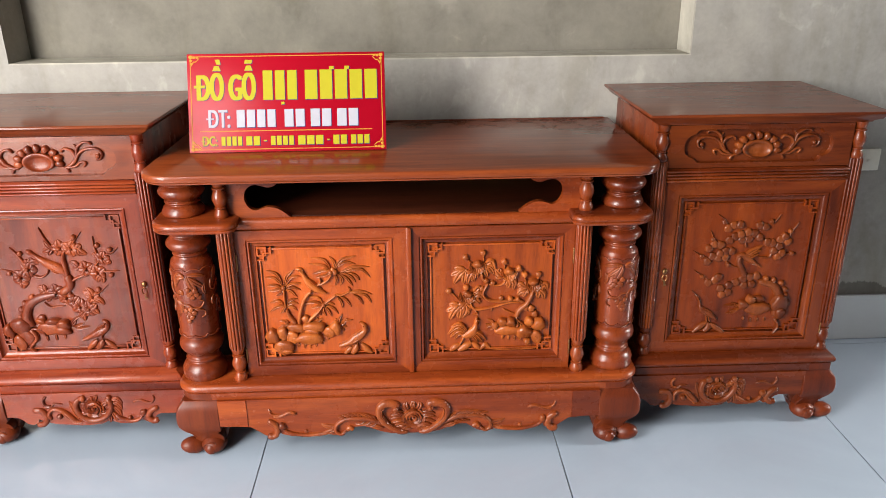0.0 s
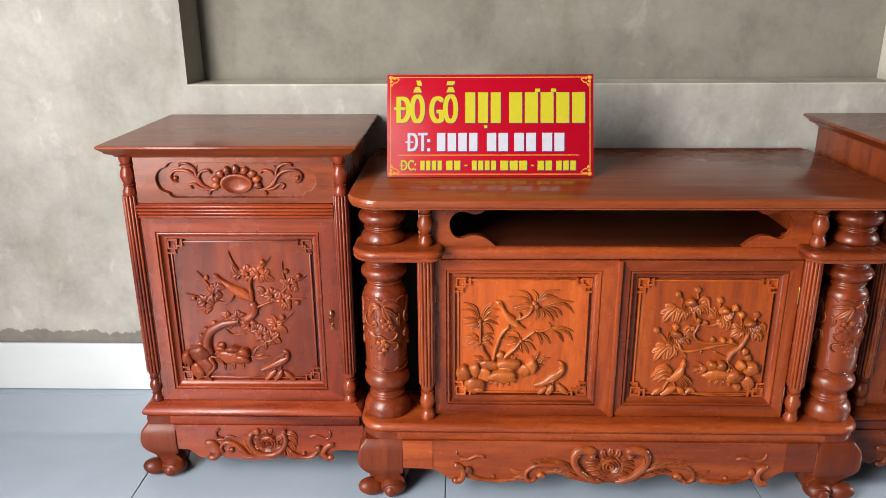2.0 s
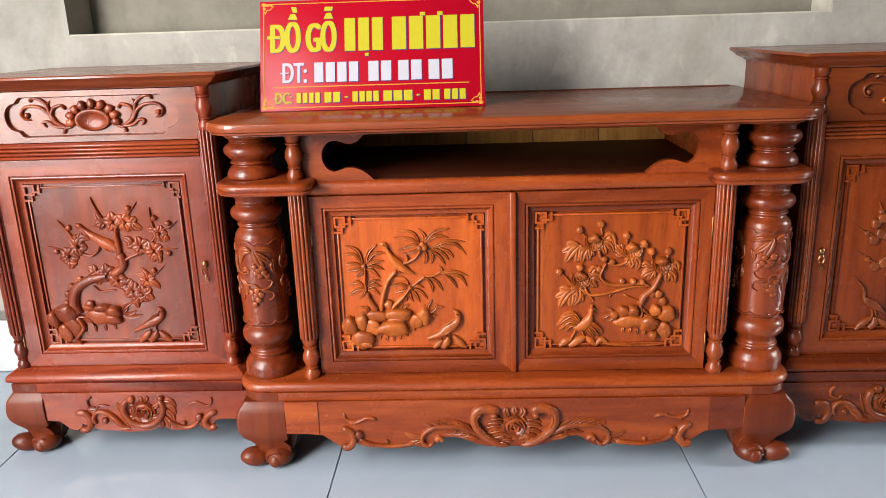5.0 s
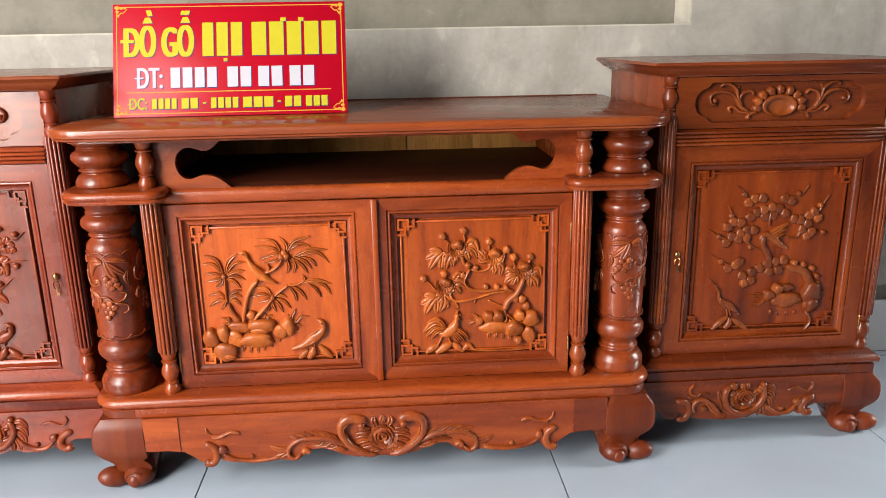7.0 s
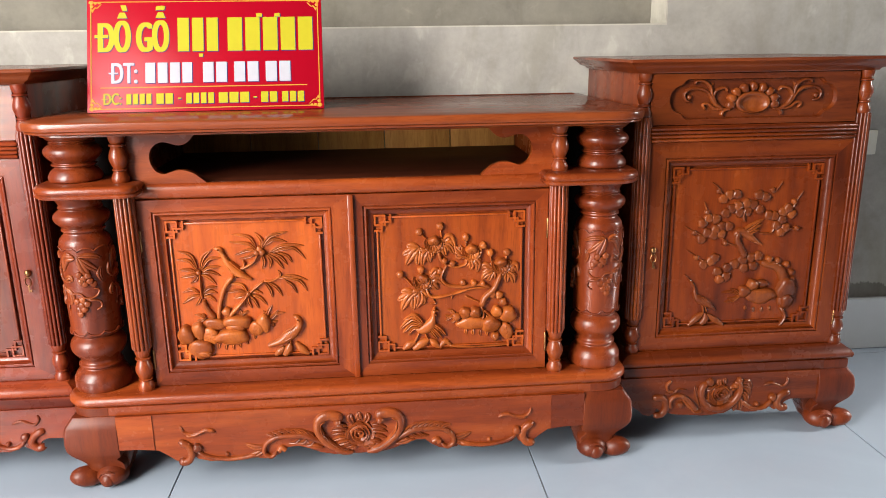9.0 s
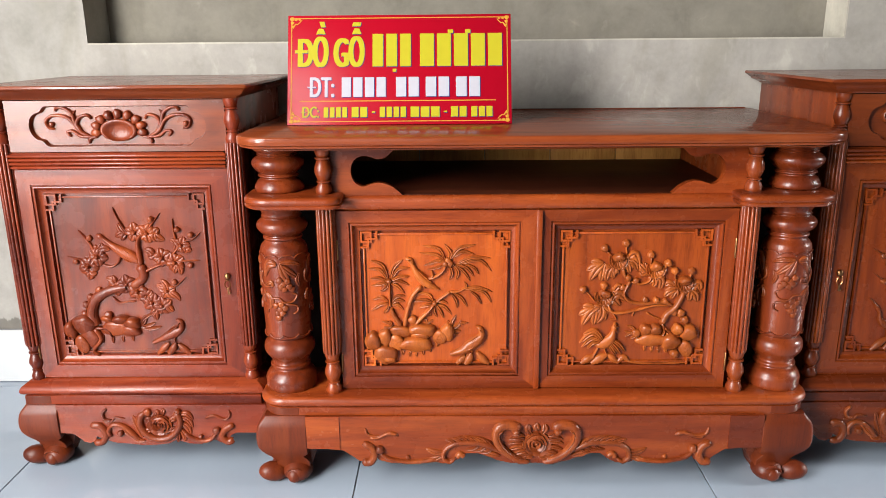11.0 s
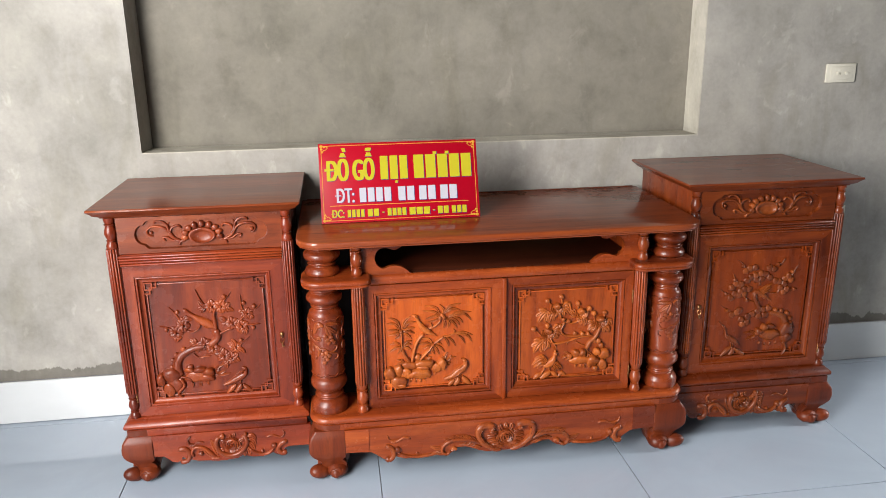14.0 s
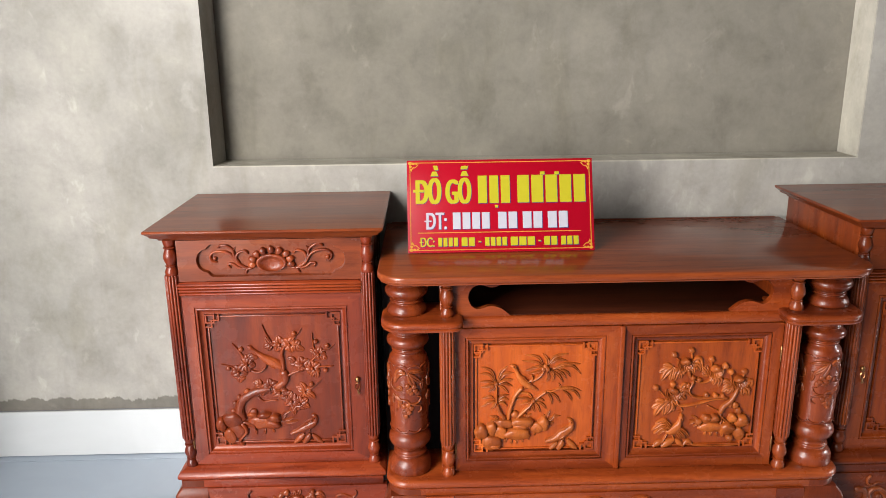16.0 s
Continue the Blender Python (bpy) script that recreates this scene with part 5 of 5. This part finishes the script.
AP = [(0.507, 0.160), (0.507, 0.082), (0.46, 0.081), (0.425, 0.076), (0.405, 0.062), (0.39, 0.050), (0.375, 0.047), (0.36, 0.052), (0.355, 0.062), (0.345, 0.052), (0.32, 0.045), (0.29, 0.043), (0.26, 0.048), (0.235, 0.058), (0.22, 0.047), (0.20, 0.043), (0.18, 0.047), (0.165, 0.056), (0.15, 0.068), (0.125, 0.069), (0.105, 0.062), (0.08, 0.051), (0.05, 0.044), (0.02, 0.044)]
part("apron", board([(X(-u), z) for u, z in AP] + [(X(u), z) for u, z in reversed(AP)], 1.7385, 1.760), warm_x, console, "long scalloped apron with carved scrolls")

for s in (-1, 1):
    part("apron_end", board([(X(s * u), z) for u, z in ((0.507, 0.160), (0.507, 0.0825), (0.46, 0.0815), (0.4325, 0.0785), (0.4325, 0.160))], 1.7362, 1.7384), warm_x, console)

for k in (-1, 1):
    c = Carving((X(0.006), 1.7393, 0), -k, lift=1.3)
    carve_apron_half(c)
    if k > 0:
        rose(c, (0, 93), 29, 10)
    carved(c, "scroll_carving", cut_red, console, "carved rose and acanthus scrolls")


def door(parent, x0, x1, z0, z1, yf, panel_mat, carve_mat, inset, motif, centre, hinge=1, grain=(warm_x, warm_z)):
    """A framed door with a sunk carved field; inset: left, right, bottom and top width of the frame; hinge: +1 where the hinges are at the higher x."""
    d = part("door", boxed(x0 + 0.001, x1 - 0.001, yf + 0.0205, yf + 0.0225, z0 + 0.001, z1 - 0.001), grain[1], parent)
    left, right, low, high = inset
    o = [(x0, z0), (x1, z0), (x1, z1), (x0, z1)]
    sx, sz = [1, -1, -1, 1], [1, 1, -1, -1]
    wz = [low, low, high, high]
    wx = [left, right, right, left]
    rows = [(0, 0.0, 0.0205), (0, 0.0, 0.0005), (0, 0.0004, 0.0), (1, -0.0095, 0.0), (1, -0.0082, 0.0036), (1, -0.0068, 0.0038), (1, -0.0058, 0.0010), (1, -0.0040, 0.0004), (1, -0.0022, 0.0010), (1, -0.0010, 0.0040), (1, 0.0002, 0.0066), (1, 0.0020, 0.0088), (1, 0.0044, 0.0104), (1, 0.0074, 0.0114), (1, 0.0112, 0.0117), (1, 0.0118, 0.0175), (1, 0.012, 0.0214)]
    for name, a, b in (("stile", 0, 3), ("stile", 1, 2), ("rail", 0, 1), ("rail", 3, 2)):
        rings = [[(o[k][0] + sx[k] * (f * wx[k] + dd), yf + y, o[k][1] + sz[k] * (f * wz[k] + dd)) for f, dd, y in rows] for k in (a, b)]
        part(name, bridge(bmesh.new(), rings), grain[1] if name == "stile" else grain[0], d, smooth=45)
    fx0, fx1, fz0, fz1 = x0 + left + 0.012, x1 - right - 0.012, z0 + low + 0.012, z1 - high - 0.012
    ground = yf + 0.0155
    part("field_panel", boxed(fx0 + 0.0055, fx1 - 0.0055, ground, yf + 0.0206, fz0 + 0.0055, fz1 - 0.0055), panel_mat, d, "carved panel")
    # a raised line that runs from fret to fret along the edge of the panel
    for e0, e1, f0, f1 in ((fx0 + 0.0058, fx0 + 0.0098, fz0 + 0.0362, fz1 - 0.0362), (fx1 - 0.0098, fx1 - 0.0058, fz0 + 0.0362, fz1 - 0.0362), (fx0 + 0.0362, fx1 - 0.0362, fz0 + 0.0058, fz0 + 0.0098), (fx0 + 0.0362, fx1 - 0.0362, fz1 - 0.0098, fz1 - 0.0058)):
        part("border_line", boxed(e0, e1, ground - 0.0042, ground + 0.001, f0, f1, bev=0.0011), panel_mat, d)
    c = Carving((centre[0], ground, centre[1]), lift=1.32)
    motif(c)
    carved(c, "relief_carving", carve_mat, d, "deep relief of trees, leaves and rocks")
    cx, cz = (fx0 + fx1) / 2, (fz0 + fz1) / 2
    hu, hv = (fx1 - fx0) * 500 - 0.8, (fz1 - fz0) * 500 - 0.8
    for su in (-1, 1):
        for sv in (-1, 1):
            c = Carving((cx, ground, cz))
            fret(c, su * hu, sv * hv, -su, -sv, 6.2)
            carved(c, "corner_fret", panel_mat, d)
    hx = x1 - 0.001 if hinge > 0 else x0 + 0.001
    for hz in (z0 + 0.062, z1 - 0.085):
        part("hinge", lathe([(0.002, hz - 0.022), (0.0028, hz - 0.020), (0.0028, hz + 0.020), (0.002, hz + 0.022)], hx, yf - 0.001, 10), brass, d, "thin brass hinge knuckle")
    return d, (fx0, fx1, fz0, fz1)


def latch_key(d, x, yf, z):
    """A small key knob in the lock with a second key hanging from it."""
    b2 = bmesh.new()
    bmesh.ops.create_uvsphere(b2, u_segments=14, v_segments=8, radius=1, matrix=Matrix.Translation((x, yf - 0.004, z)) @ Matrix.Diagonal((0.007, 0.006, 0.008, 1)))
    k = part("key", b2, brass, d, "small brass key in the lock")
    b2 = bmesh.new()
    rings = []
    for q in range(17):
        a = 2 * math.pi * q / 16
        rings.append([(x + (0.0062 + 0.0014 * math.cos(b)) * math.cos(a), yf - 0.0075 + 0.0014 * math.sin(b), z - 0.018 + (0.0092 + 0.0014 * math.cos(b)) * math.sin(a)) for b in (0, 1.57, 3.14, 4.71)])
    bridge(b2, rings, False, False)
    box(b2, x - 0.0016, x + 0.0016, yf - 0.0085, yf - 0.0062, z - 0.042, z - 0.026, bev=0.0006)
    box(b2, x + 0.0016, x + 0.0050, yf - 0.0085, yf - 0.0062, z - 0.041, z - 0.036)
    part("hanging_key", b2, brass, k)


for s in (-1, 1):
    xs = sorted((X(s * 0.426), X(0.0065 + s * 0.002)))
    door(console, xs[0], xs[1], 0.2075, 0.616, 1.782, wood_panel, cut_orange, (0.037, 0.0455, 0.038, 0.034) if s < 0 else (0.0325, 0.035, 0.038, 0.034), carve_bamboo if s < 0 else carve_aster_bush, (X(s * 0.2148), 0.4118), s)
part("meeting_strip", boxed(X(0.0000), X(0.0130), 1.7745, 1.7815, 0.2075, 0.617, bev=0.003), warm_z, console)

# ---------------- the two side cabinets ----------------


RIGHT_ROSE = -0.08


def side_cabinet(s):
    """s: -1 for the one whose outer side looks to -x."""
    wx, wz, wp, wd, wc = (wood_x, wood_z, wood_side, wood_drawer, cut_maroon) if s < 0 else (dim_brown_x, dim_brown_z, dim_brown_panel, dim_brown_drawer, cut_dim_brown)
    def U(u):
        return CX + s * u
    def bx(u0, u1, *a, **k):
        return boxed(min(U(u0), U(u1)), max(U(u0), U(u1)), *a, **k)
    th = thing("side_cabinet", (U(0.9), 2.03, FLOOR_Z), "tall red-brown carved side cabinet with blossom-tree door and drawer" if s < 0 else "tall amber-brown carved side cabinet with round-leaved tree door, wood also darkened for weak light", "cabinet", "side cabinets of the console")
    e0, e1 = sorted((U(0.602), U(1.201)))
    part("cabinet_top", slab(e0, e1, 1.810, 2.297, [(0.030, 0.848), (0.028, 0.852), (0.014, 0.858), (0.012, 0.862), (0.005, 0.868), (0.0, 0.872), (0.0, 0.876), (0.002, 0.878)], (0.003,) * 4, 2), wood_top, th)
    b0, b1 = sorted((U(0.6145), U(1.183)))
    part("base_plate", slab(b0, b1, 1.812, 2.27, [(0.013, 0.150), (0.010, 0.1505), (0.009, 0.153), (0.009, 0.1735), (0.0125, 0.1755), (0.006, 0.178), (0.002, 0.181), (0.0, 0.186), (0.001, 0.191), (0.005, 0.1965), (0.011, 0.201), (0.0155, 0.2035), (0.018, 0.206)], (0.004,) * 4, 2), wx, th)
    part("body", bx(0.640, 1.157, 1.868, 2.275, 0.206, 0.848, bev=0.002), wz, th)
    for u in (0.648, 1.149):
        part("post_foot", baluster(U(u), 1.850, 0.206, 0.290, 0.0175), wz, th)
        part("post_shaft", fluted(U(u), 1.850, 0.0195, 0.290, 0.755), wz, th, "reeded shaft")
        part("post_head", baluster(U(u), 1.850, 0.755, 0.848, 0.0175), wz, th)
    m0, m1 = sorted((U(0.664), U(1.133)))
    rows = [(0.012, 0.699)]
    for k in range(4):
        z = 0.7037 + k * 0.0085
        rows += [(0.007 - 0.001 * k - 0.0062 * math.cos(radians(q)), z + 0.0041 * math.sin(radians(q))) for q in (-85, -65, -45, -22, 0, 22, 45, 65, 85)]
    rows += [(0.004, 0.7345), (0.010, 0.7355)]
    part("reeded_rail", slab(m0, m1, 1.834, 1.868, rows, (0.001,) * 4, 1), wx, th, smooth=60)
    dr = part("drawer", bx(0.660, 1.130, 1.8545, 1.8675, 0.737, 0.846), wx, th, "drawer front with carved scrolls")
    dcx, dcz = U(0.892), 0.7915
    quarter = [(0, 0.043), (0.08, 0.043), (0.150, 0.043), (0.156, 0.0405), (0.160, 0.036), (0.163, 0.0315), (0.168, 0.0295), (0.175, 0.0275), (0.181, 0.023), (0.186, 0.0165), (0.189, 0.0085), (0.190, 0.0)]
    ring = quarter + [(u, -v) for u, v in reversed(quarter[1:-1])] + [(0, -0.042)]
    ring = ring + [(-u, v) for u, v in reversed(ring[1:-1])]
    b2 = bmesh.new()
    lip = [b2.verts.new((dcx + u, 1.843, dcz + v)) for u, v in ring]
    low = [b2.verts.new((dcx + u * 0.985, 1.8540, dcz + v * 0.94)) for u, v in ring]
    bx0, bx1 = sorted((U(0.660), U(1.130)))
    out = [b2.verts.new(p) for p in ((bx0, 1.843, 0.737), (bx1, 1.843, 0.737), (bx1, 1.843, 0.846), (bx0, 1.843, 0.846))]
    back = [b2.verts.new(p) for p in ((bx0, 1.8545, 0.737), (bx1, 1.8545, 0.737), (bx1, 1.8545, 0.846), (bx0, 1.8545, 0.846))]
    n = len(lip)
    loops = [b2.edges.new((lip[i], lip[(i + 1) % n])) for i in range(n)] + [b2.edges.new((out[i], out[(i + 1) % 4])) for i in range(4)]
    bmesh.ops.triangle_fill(b2, use_beauty=True, edges=loops)
    for i in range(n):
        b2.faces.new((lip[i], lip[(i + 1) % n], low[(i + 1) % n], low[i]))
    b2.faces.new(low)
    for i in range(4):
        b2.faces.new((out[i], out[(i + 1) % 4], back[(i + 1) % 4], back[i]))
    part("drawer_face", b2, wd, dr, smooth=30)
    for k in (-1, 1):
        c = Carving((dcx, 1.854, dcz), k, lift=1.2)
        carve_drawer_half(c)
        if k > 0:
            lobe(c, (0, 25), 11, 9.2, 9, 90)
            bowl(c, (0, -9), 40, 24, 9)
        carved(c, "scroll_carving", wc, dr)
    xs = sorted((U(0.650), U(1.138)))
    d, field = door(th, xs[0], xs[1], 0.2085, 0.6988, 1.845, wp, wc, (0.047, 0.062, 0.040, 0.0438) if s < 0 else (0.062, 0.047, 0.040, 0.0438), carve_blossom_tree if s < 0 else carve_round_tree, (U(0.902), 0.4527), s, (wx, wz))
    latch_key(d, U(0.684), 1.845, 0.455)
    leg(th, U(1.199), s, 1.8125, 0.096, 0.150)
    q0, q1 = sorted((U(1.183), U(1.106)))
    part("leg_cap", slab(q0, q1, 1.812, 1.86, [(0.0084, 0.1535), (0.0084, 0.173)], (0.004,) * 4, 2), wood_leg, th, "brown block over the leg")
    part("rear_leg", bx(1.16, 1.08, 2.15, 2.23, FLOOR_Z, 0.150, bev=0.008), wood_dark, th)
    mid = U(0.902) + (0.0 if s < 0 else RIGHT_ROSE)
    wave = [(-0.173, 0.077), (-0.160, 0.068), (-0.148, 0.056), (-0.133, 0.052), (-0.120, 0.058), (-0.116, 0.070), (-0.098, 0.060), (-0.068, 0.052), (-0.038, 0.050), (-0.008, 0.046), (0.022, 0.047), (0.052, 0.050), (0.072, 0.060), (0.102, 0.050), (0.132, 0.049), (0.152, 0.058), (0.164, 0.060), (0.177, 0.052), (0.192, 0.056), (0.202, 0.072), (0.215, 0.078)]
    e0, e1 = sorted((U(1.106), U(0.6145)))
    outline = [(e0, 0.150), (e0, 0.078)] + [(mid + u, z) for u, z in wave if e0 + 0.004 < mid + u < e1 - 0.004] + [(e1, 0.077), (e1, 0.150)]
    part("apron", board(outline, 1.818, 1.838), wx, th, "scalloped apron with carved scrolls")
    c = Carving((mid, 1.819, 0), lift=1.3)
    carve_side_apron(c)
    carved(c, "scroll_carving", wc, th, "carved rose and acanthus scrolls")


side_cabinet(-1)
side_cabinet(1)

# ---------------- the sign ----------------
sign = thing("tent_sign", (-0.321, 1.95, 0.782), "red shop sign with yellow and white lettering standing on the console", "sign")
SM = Matrix.Translation((-0.321, 1.9105, 0.7835)) @ Matrix.Rotation(radians(-19.6), 4, "X")


def signed(bm):
    bmesh.ops.transform(bm, matrix=SM, verts=bm.verts)
    return bm


SW, SH = 0.249, 0.249
part("face_board", signed(boxed(-SW, SW, 0, 0.004, 0, SH, bev=0.0008)), sign_red, sign)
bm = bmesh.new()
box(bm, -0.235, 0.235, -0.0015, 0.0015, 0, 0.235)
bmesh.ops.transform(bm, matrix=Matrix.Translation((-0.321, 2.075, 0.7825)) @ Matrix.Rotation(radians(18), 4, "X"), verts=bm.verts)
part("rear_flap", bm, grey_card, sign, "grey card flap")



def sx(px):
    """Across the sign: 0 to 400 from edge to edge."""
    return -SW + 2 * SW * px / 400


def sz(py):
    """Down the sign: 0 to 200."""
    return SH - SH * py / 200


def bars(bm, spans, y0, y1, h, bev=0.0006):
    for a, b in spans:
        box(bm, sx(a), sx(b), -h, 0.0, sz(y1), sz(y0), bev=bev, seg=1)


def split(a, b, n, gap=2.2):
    w = (b - a - gap * (n - 1)) / n
    return [(a + i * (w + gap), a + i * (w + gap) + w) for i in range(n)]


def lettering(text, a, b, y0, y1, depth=0.0008, bars_at=()):
    """Words in the built-in font, fitted into a box on the sign and thickened; bars_at: cross strokes (from, to, height) as shares of the box."""
    cu = bpy.data.curves.new("words", "FONT")
    cu.body, cu.extrude, cu.resolution_u = text, 0.1, 6
    tmp = new("words", cu)
    dg = bpy.context.evaluated_depsgraph_get()
    me = bpy.data.meshes.new_from_object(tmp.evaluated_get(dg))
    bpy.data.objects.remove(tmp)
    bpy.data.curves.remove(cu)
    b2 = bmesh.new()
    b2.from_mesh(me)
    bpy.data.meshes.remove(me)
    lo = [min(v.co[i] for v in b2.verts) for i in range(3)]
    hi = [max(v.co[i] for v in b2.verts) for i in range(3)]
    Z0, Z1 = sz(y1), sz(y0)
    X0, X1 = sx(a) + 0.034 * (Z1 - Z0), sx(b) - 0.034 * (Z1 - Z0)
    for v in b2.verts:
        fx, fz, fy = ((v.co[i] - lo[i]) / (hi[i] - lo[i]) for i in range(3))
        v.co = (X0 + (X1 - X0) * fx, -0.0002 - depth * fy, Z0 + (Z1 - Z0) * fz)
    thick = 0.034 * (Z1 - Z0)
    src = b2.copy()
    for k, dx in enumerate((-1.0, -0.5, 0.5, 1.0)):
        extra = src.copy()
        bmesh.ops.translate(extra, verts=extra.verts, vec=(dx * thick, 0.00005 * (k + 1), 0.0004 * (k % 2) - 0.0002))
        m2 = bpy.data.meshes.new("words")
        extra.to_mesh(m2)
        extra.free()
        b2.from_mesh(m2)
        bpy.data.meshes.remove(m2)
    src.free()
    for u0, u1, v in bars_at:
        zc = Z0 + (Z1 - Z0) * v
        box(b2, X0 - thick + (X1 - X0) * u0, X0 + (X1 - X0) * u1, -0.00112, -0.0002, zc - thick, zc + thick)
    return b2


def both(name, make, material, label=""):
    """A raised print with its dark edge a hair below it."""
    p = part(name, signed(make()), material, sign, label, smooth=0)
    b2 = make()
    bmesh.ops.translate(b2, verts=b2.verts, vec=(0.0014, 0.0003, -0.0012))
    part("print_edge", signed(b2), sign_navy, p, smooth=0)


def print_bars(rows, material, label, h=0.0009):
    """Each bar of a row of print as a part of its own."""
    for spans, y0, y1 in rows:
        for span in spans:
            def make():
                b2 = bmesh.new()
                bars(b2, [span], y0, y1, h)
                return b2
            both("bar", make, material, label)


both("lettering", lambda: lettering("D\u1ed2 G\u1ed6", 18, 138, 12, 95, bars_at=[(-0.045, 0.13, 0.34)]), sign_yellow, "bold yellow lettering")
print_bars([(split(152, 221, 3, 5), 35, 95), (split(237, 384, 5, 5), 35, 95), ([(287, 297), (318, 328)], 28, 35), ([(188, 195)], 99, 105)], sign_yellow, "yellow bars in a row")
both("lettering", lambda: lettering("DT:", 40, 84, 114, 150, bars_at=[(-0.1, 0.24, 0.5)]), sign_white, "bold white lettering")
print_bars([(split(97, 176, 4, 4), 114, 150), (split(194, 235, 2, 4), 114, 150), (split(247, 289, 2, 4), 114, 150), (split(301, 344, 2, 4), 114, 150)], sign_white, "white bars in a row")
bm = bmesh.new()
bars(bm, [(22, 372)], 156.4, 158, 0.0005, 0)
part("rule", signed(bm), sign_gold, sign, smooth=0)
both("lettering", lambda: lettering("DC:", 27, 57, 167, 187, bars_at=[(-0.1, 0.24, 0.5)]), sign_yellow, "small yellow lettering")
print_bars([(split(65, 107, 4, 2.6), 168, 187), (split(115, 143, 2, 2.6), 168, 187), ([(151, 157)], 176, 179), (split(165, 212, 4, 2.6), 168, 187), (split(220, 272, 3, 2.6), 168, 187), ([(279, 285)], 176, 179), (split(292, 320, 2, 2.6), 168, 187), (split(328, 366, 3, 2.6), 168, 187)], sign_yellow, "small yellow bars in a row")
bm = bmesh.new()
bars(bm, [(6, 394)], 5, 6.6, 0.0005, 0)
bars(bm, [(6, 394)], 193.4, 195, 0.0005, 0)
bars(bm, [(6, 7.6), (392.4, 394)], 5, 195, 0.0006, 0)
part("border_line", signed(bm), sign_gold, sign, smooth=0)
for su in (-1, 1):
    for sv in (-1, 1):
        c = Carving((0, 0.0002, SH / 2), whole=True)
        U0, V0 = su * (SW * 1000 - 9), sv * (SH * 500 - 8)
        for (a, b) in ((0, 0), (9, 1), (1, 9), (17, 1.5), (1.5, 17)):
            mound(c, (U0 - su * a, V0 - sv * b), 5.2 - 0.12 * (a + b), 4.6 - 0.12 * (a + b), 0.9)
        stem(c, 3, 2, 1.2, (U0 - su * 2, V0 - sv * 22), (U0 - su * 8, V0 - sv * 12), (U0 - su * 13, V0 - sv * 12), (U0 - su * 22, V0 - sv * 3))
        part("corner_ornament", signed(c.bm), sign_gold, sign, smooth=60)

# ---------------- wall sockets ----------------


def wall_plate(x, z, label, cat):
    t = thing("wall_socket", (x, WALL_Y, z), label, cat)
    part("cover_plate", boxed(x - 0.06, x + 0.06, WALL_Y - 0.010, WALL_Y - 0.0002, z - 0.035, z + 0.035, bev=0.004), white_plastic, t)
    part("cover_insert", boxed(x - 0.044, x + 0.044, WALL_Y - 0.0112, WALL_Y - 0.0098, z - 0.024, z + 0.024, bev=0.0006), white_plastic, t)
    for dx in (-0.014, 0.022):
        part("button", boxed(x + dx - 0.006, x + dx + 0.006, WALL_Y - 0.015, WALL_Y - 0.011, z - 0.005, z + 0.004, bev=0.001), white_plastic, t)
    return t


wall_plate(1.378, 1.175, "white plastic wall socket plate on the cement wall", "socket")
wall_plate(1.413, 0.626, "white plastic switch plate low on the cement wall", "socket")

# ---------------- floor tiles ----------------
for i in range(-4, 6):
    for j in range(-7, 3):
        x0, x1 = max(TX + 0.8 * i, LEFT_X) + GAP / 2, min(TX + 0.8 * (i + 1), RIGHT_X) - GAP / 2
        y0, y1 = max(TY + 0.8 * j, FRONT_Y) + GAP / 2, min(TY + 0.8 * (j + 1), WALL_Y) - GAP / 2
        if x1 - x0 > 0.03 and y1 - y0 > 0.03:
            part("tile", boxed(x0, x1, y0, y1, FLOOR_Z - 0.004, FLOOR_Z, bev=0.0008, seg=1), floor_tile, floor, smooth=0)
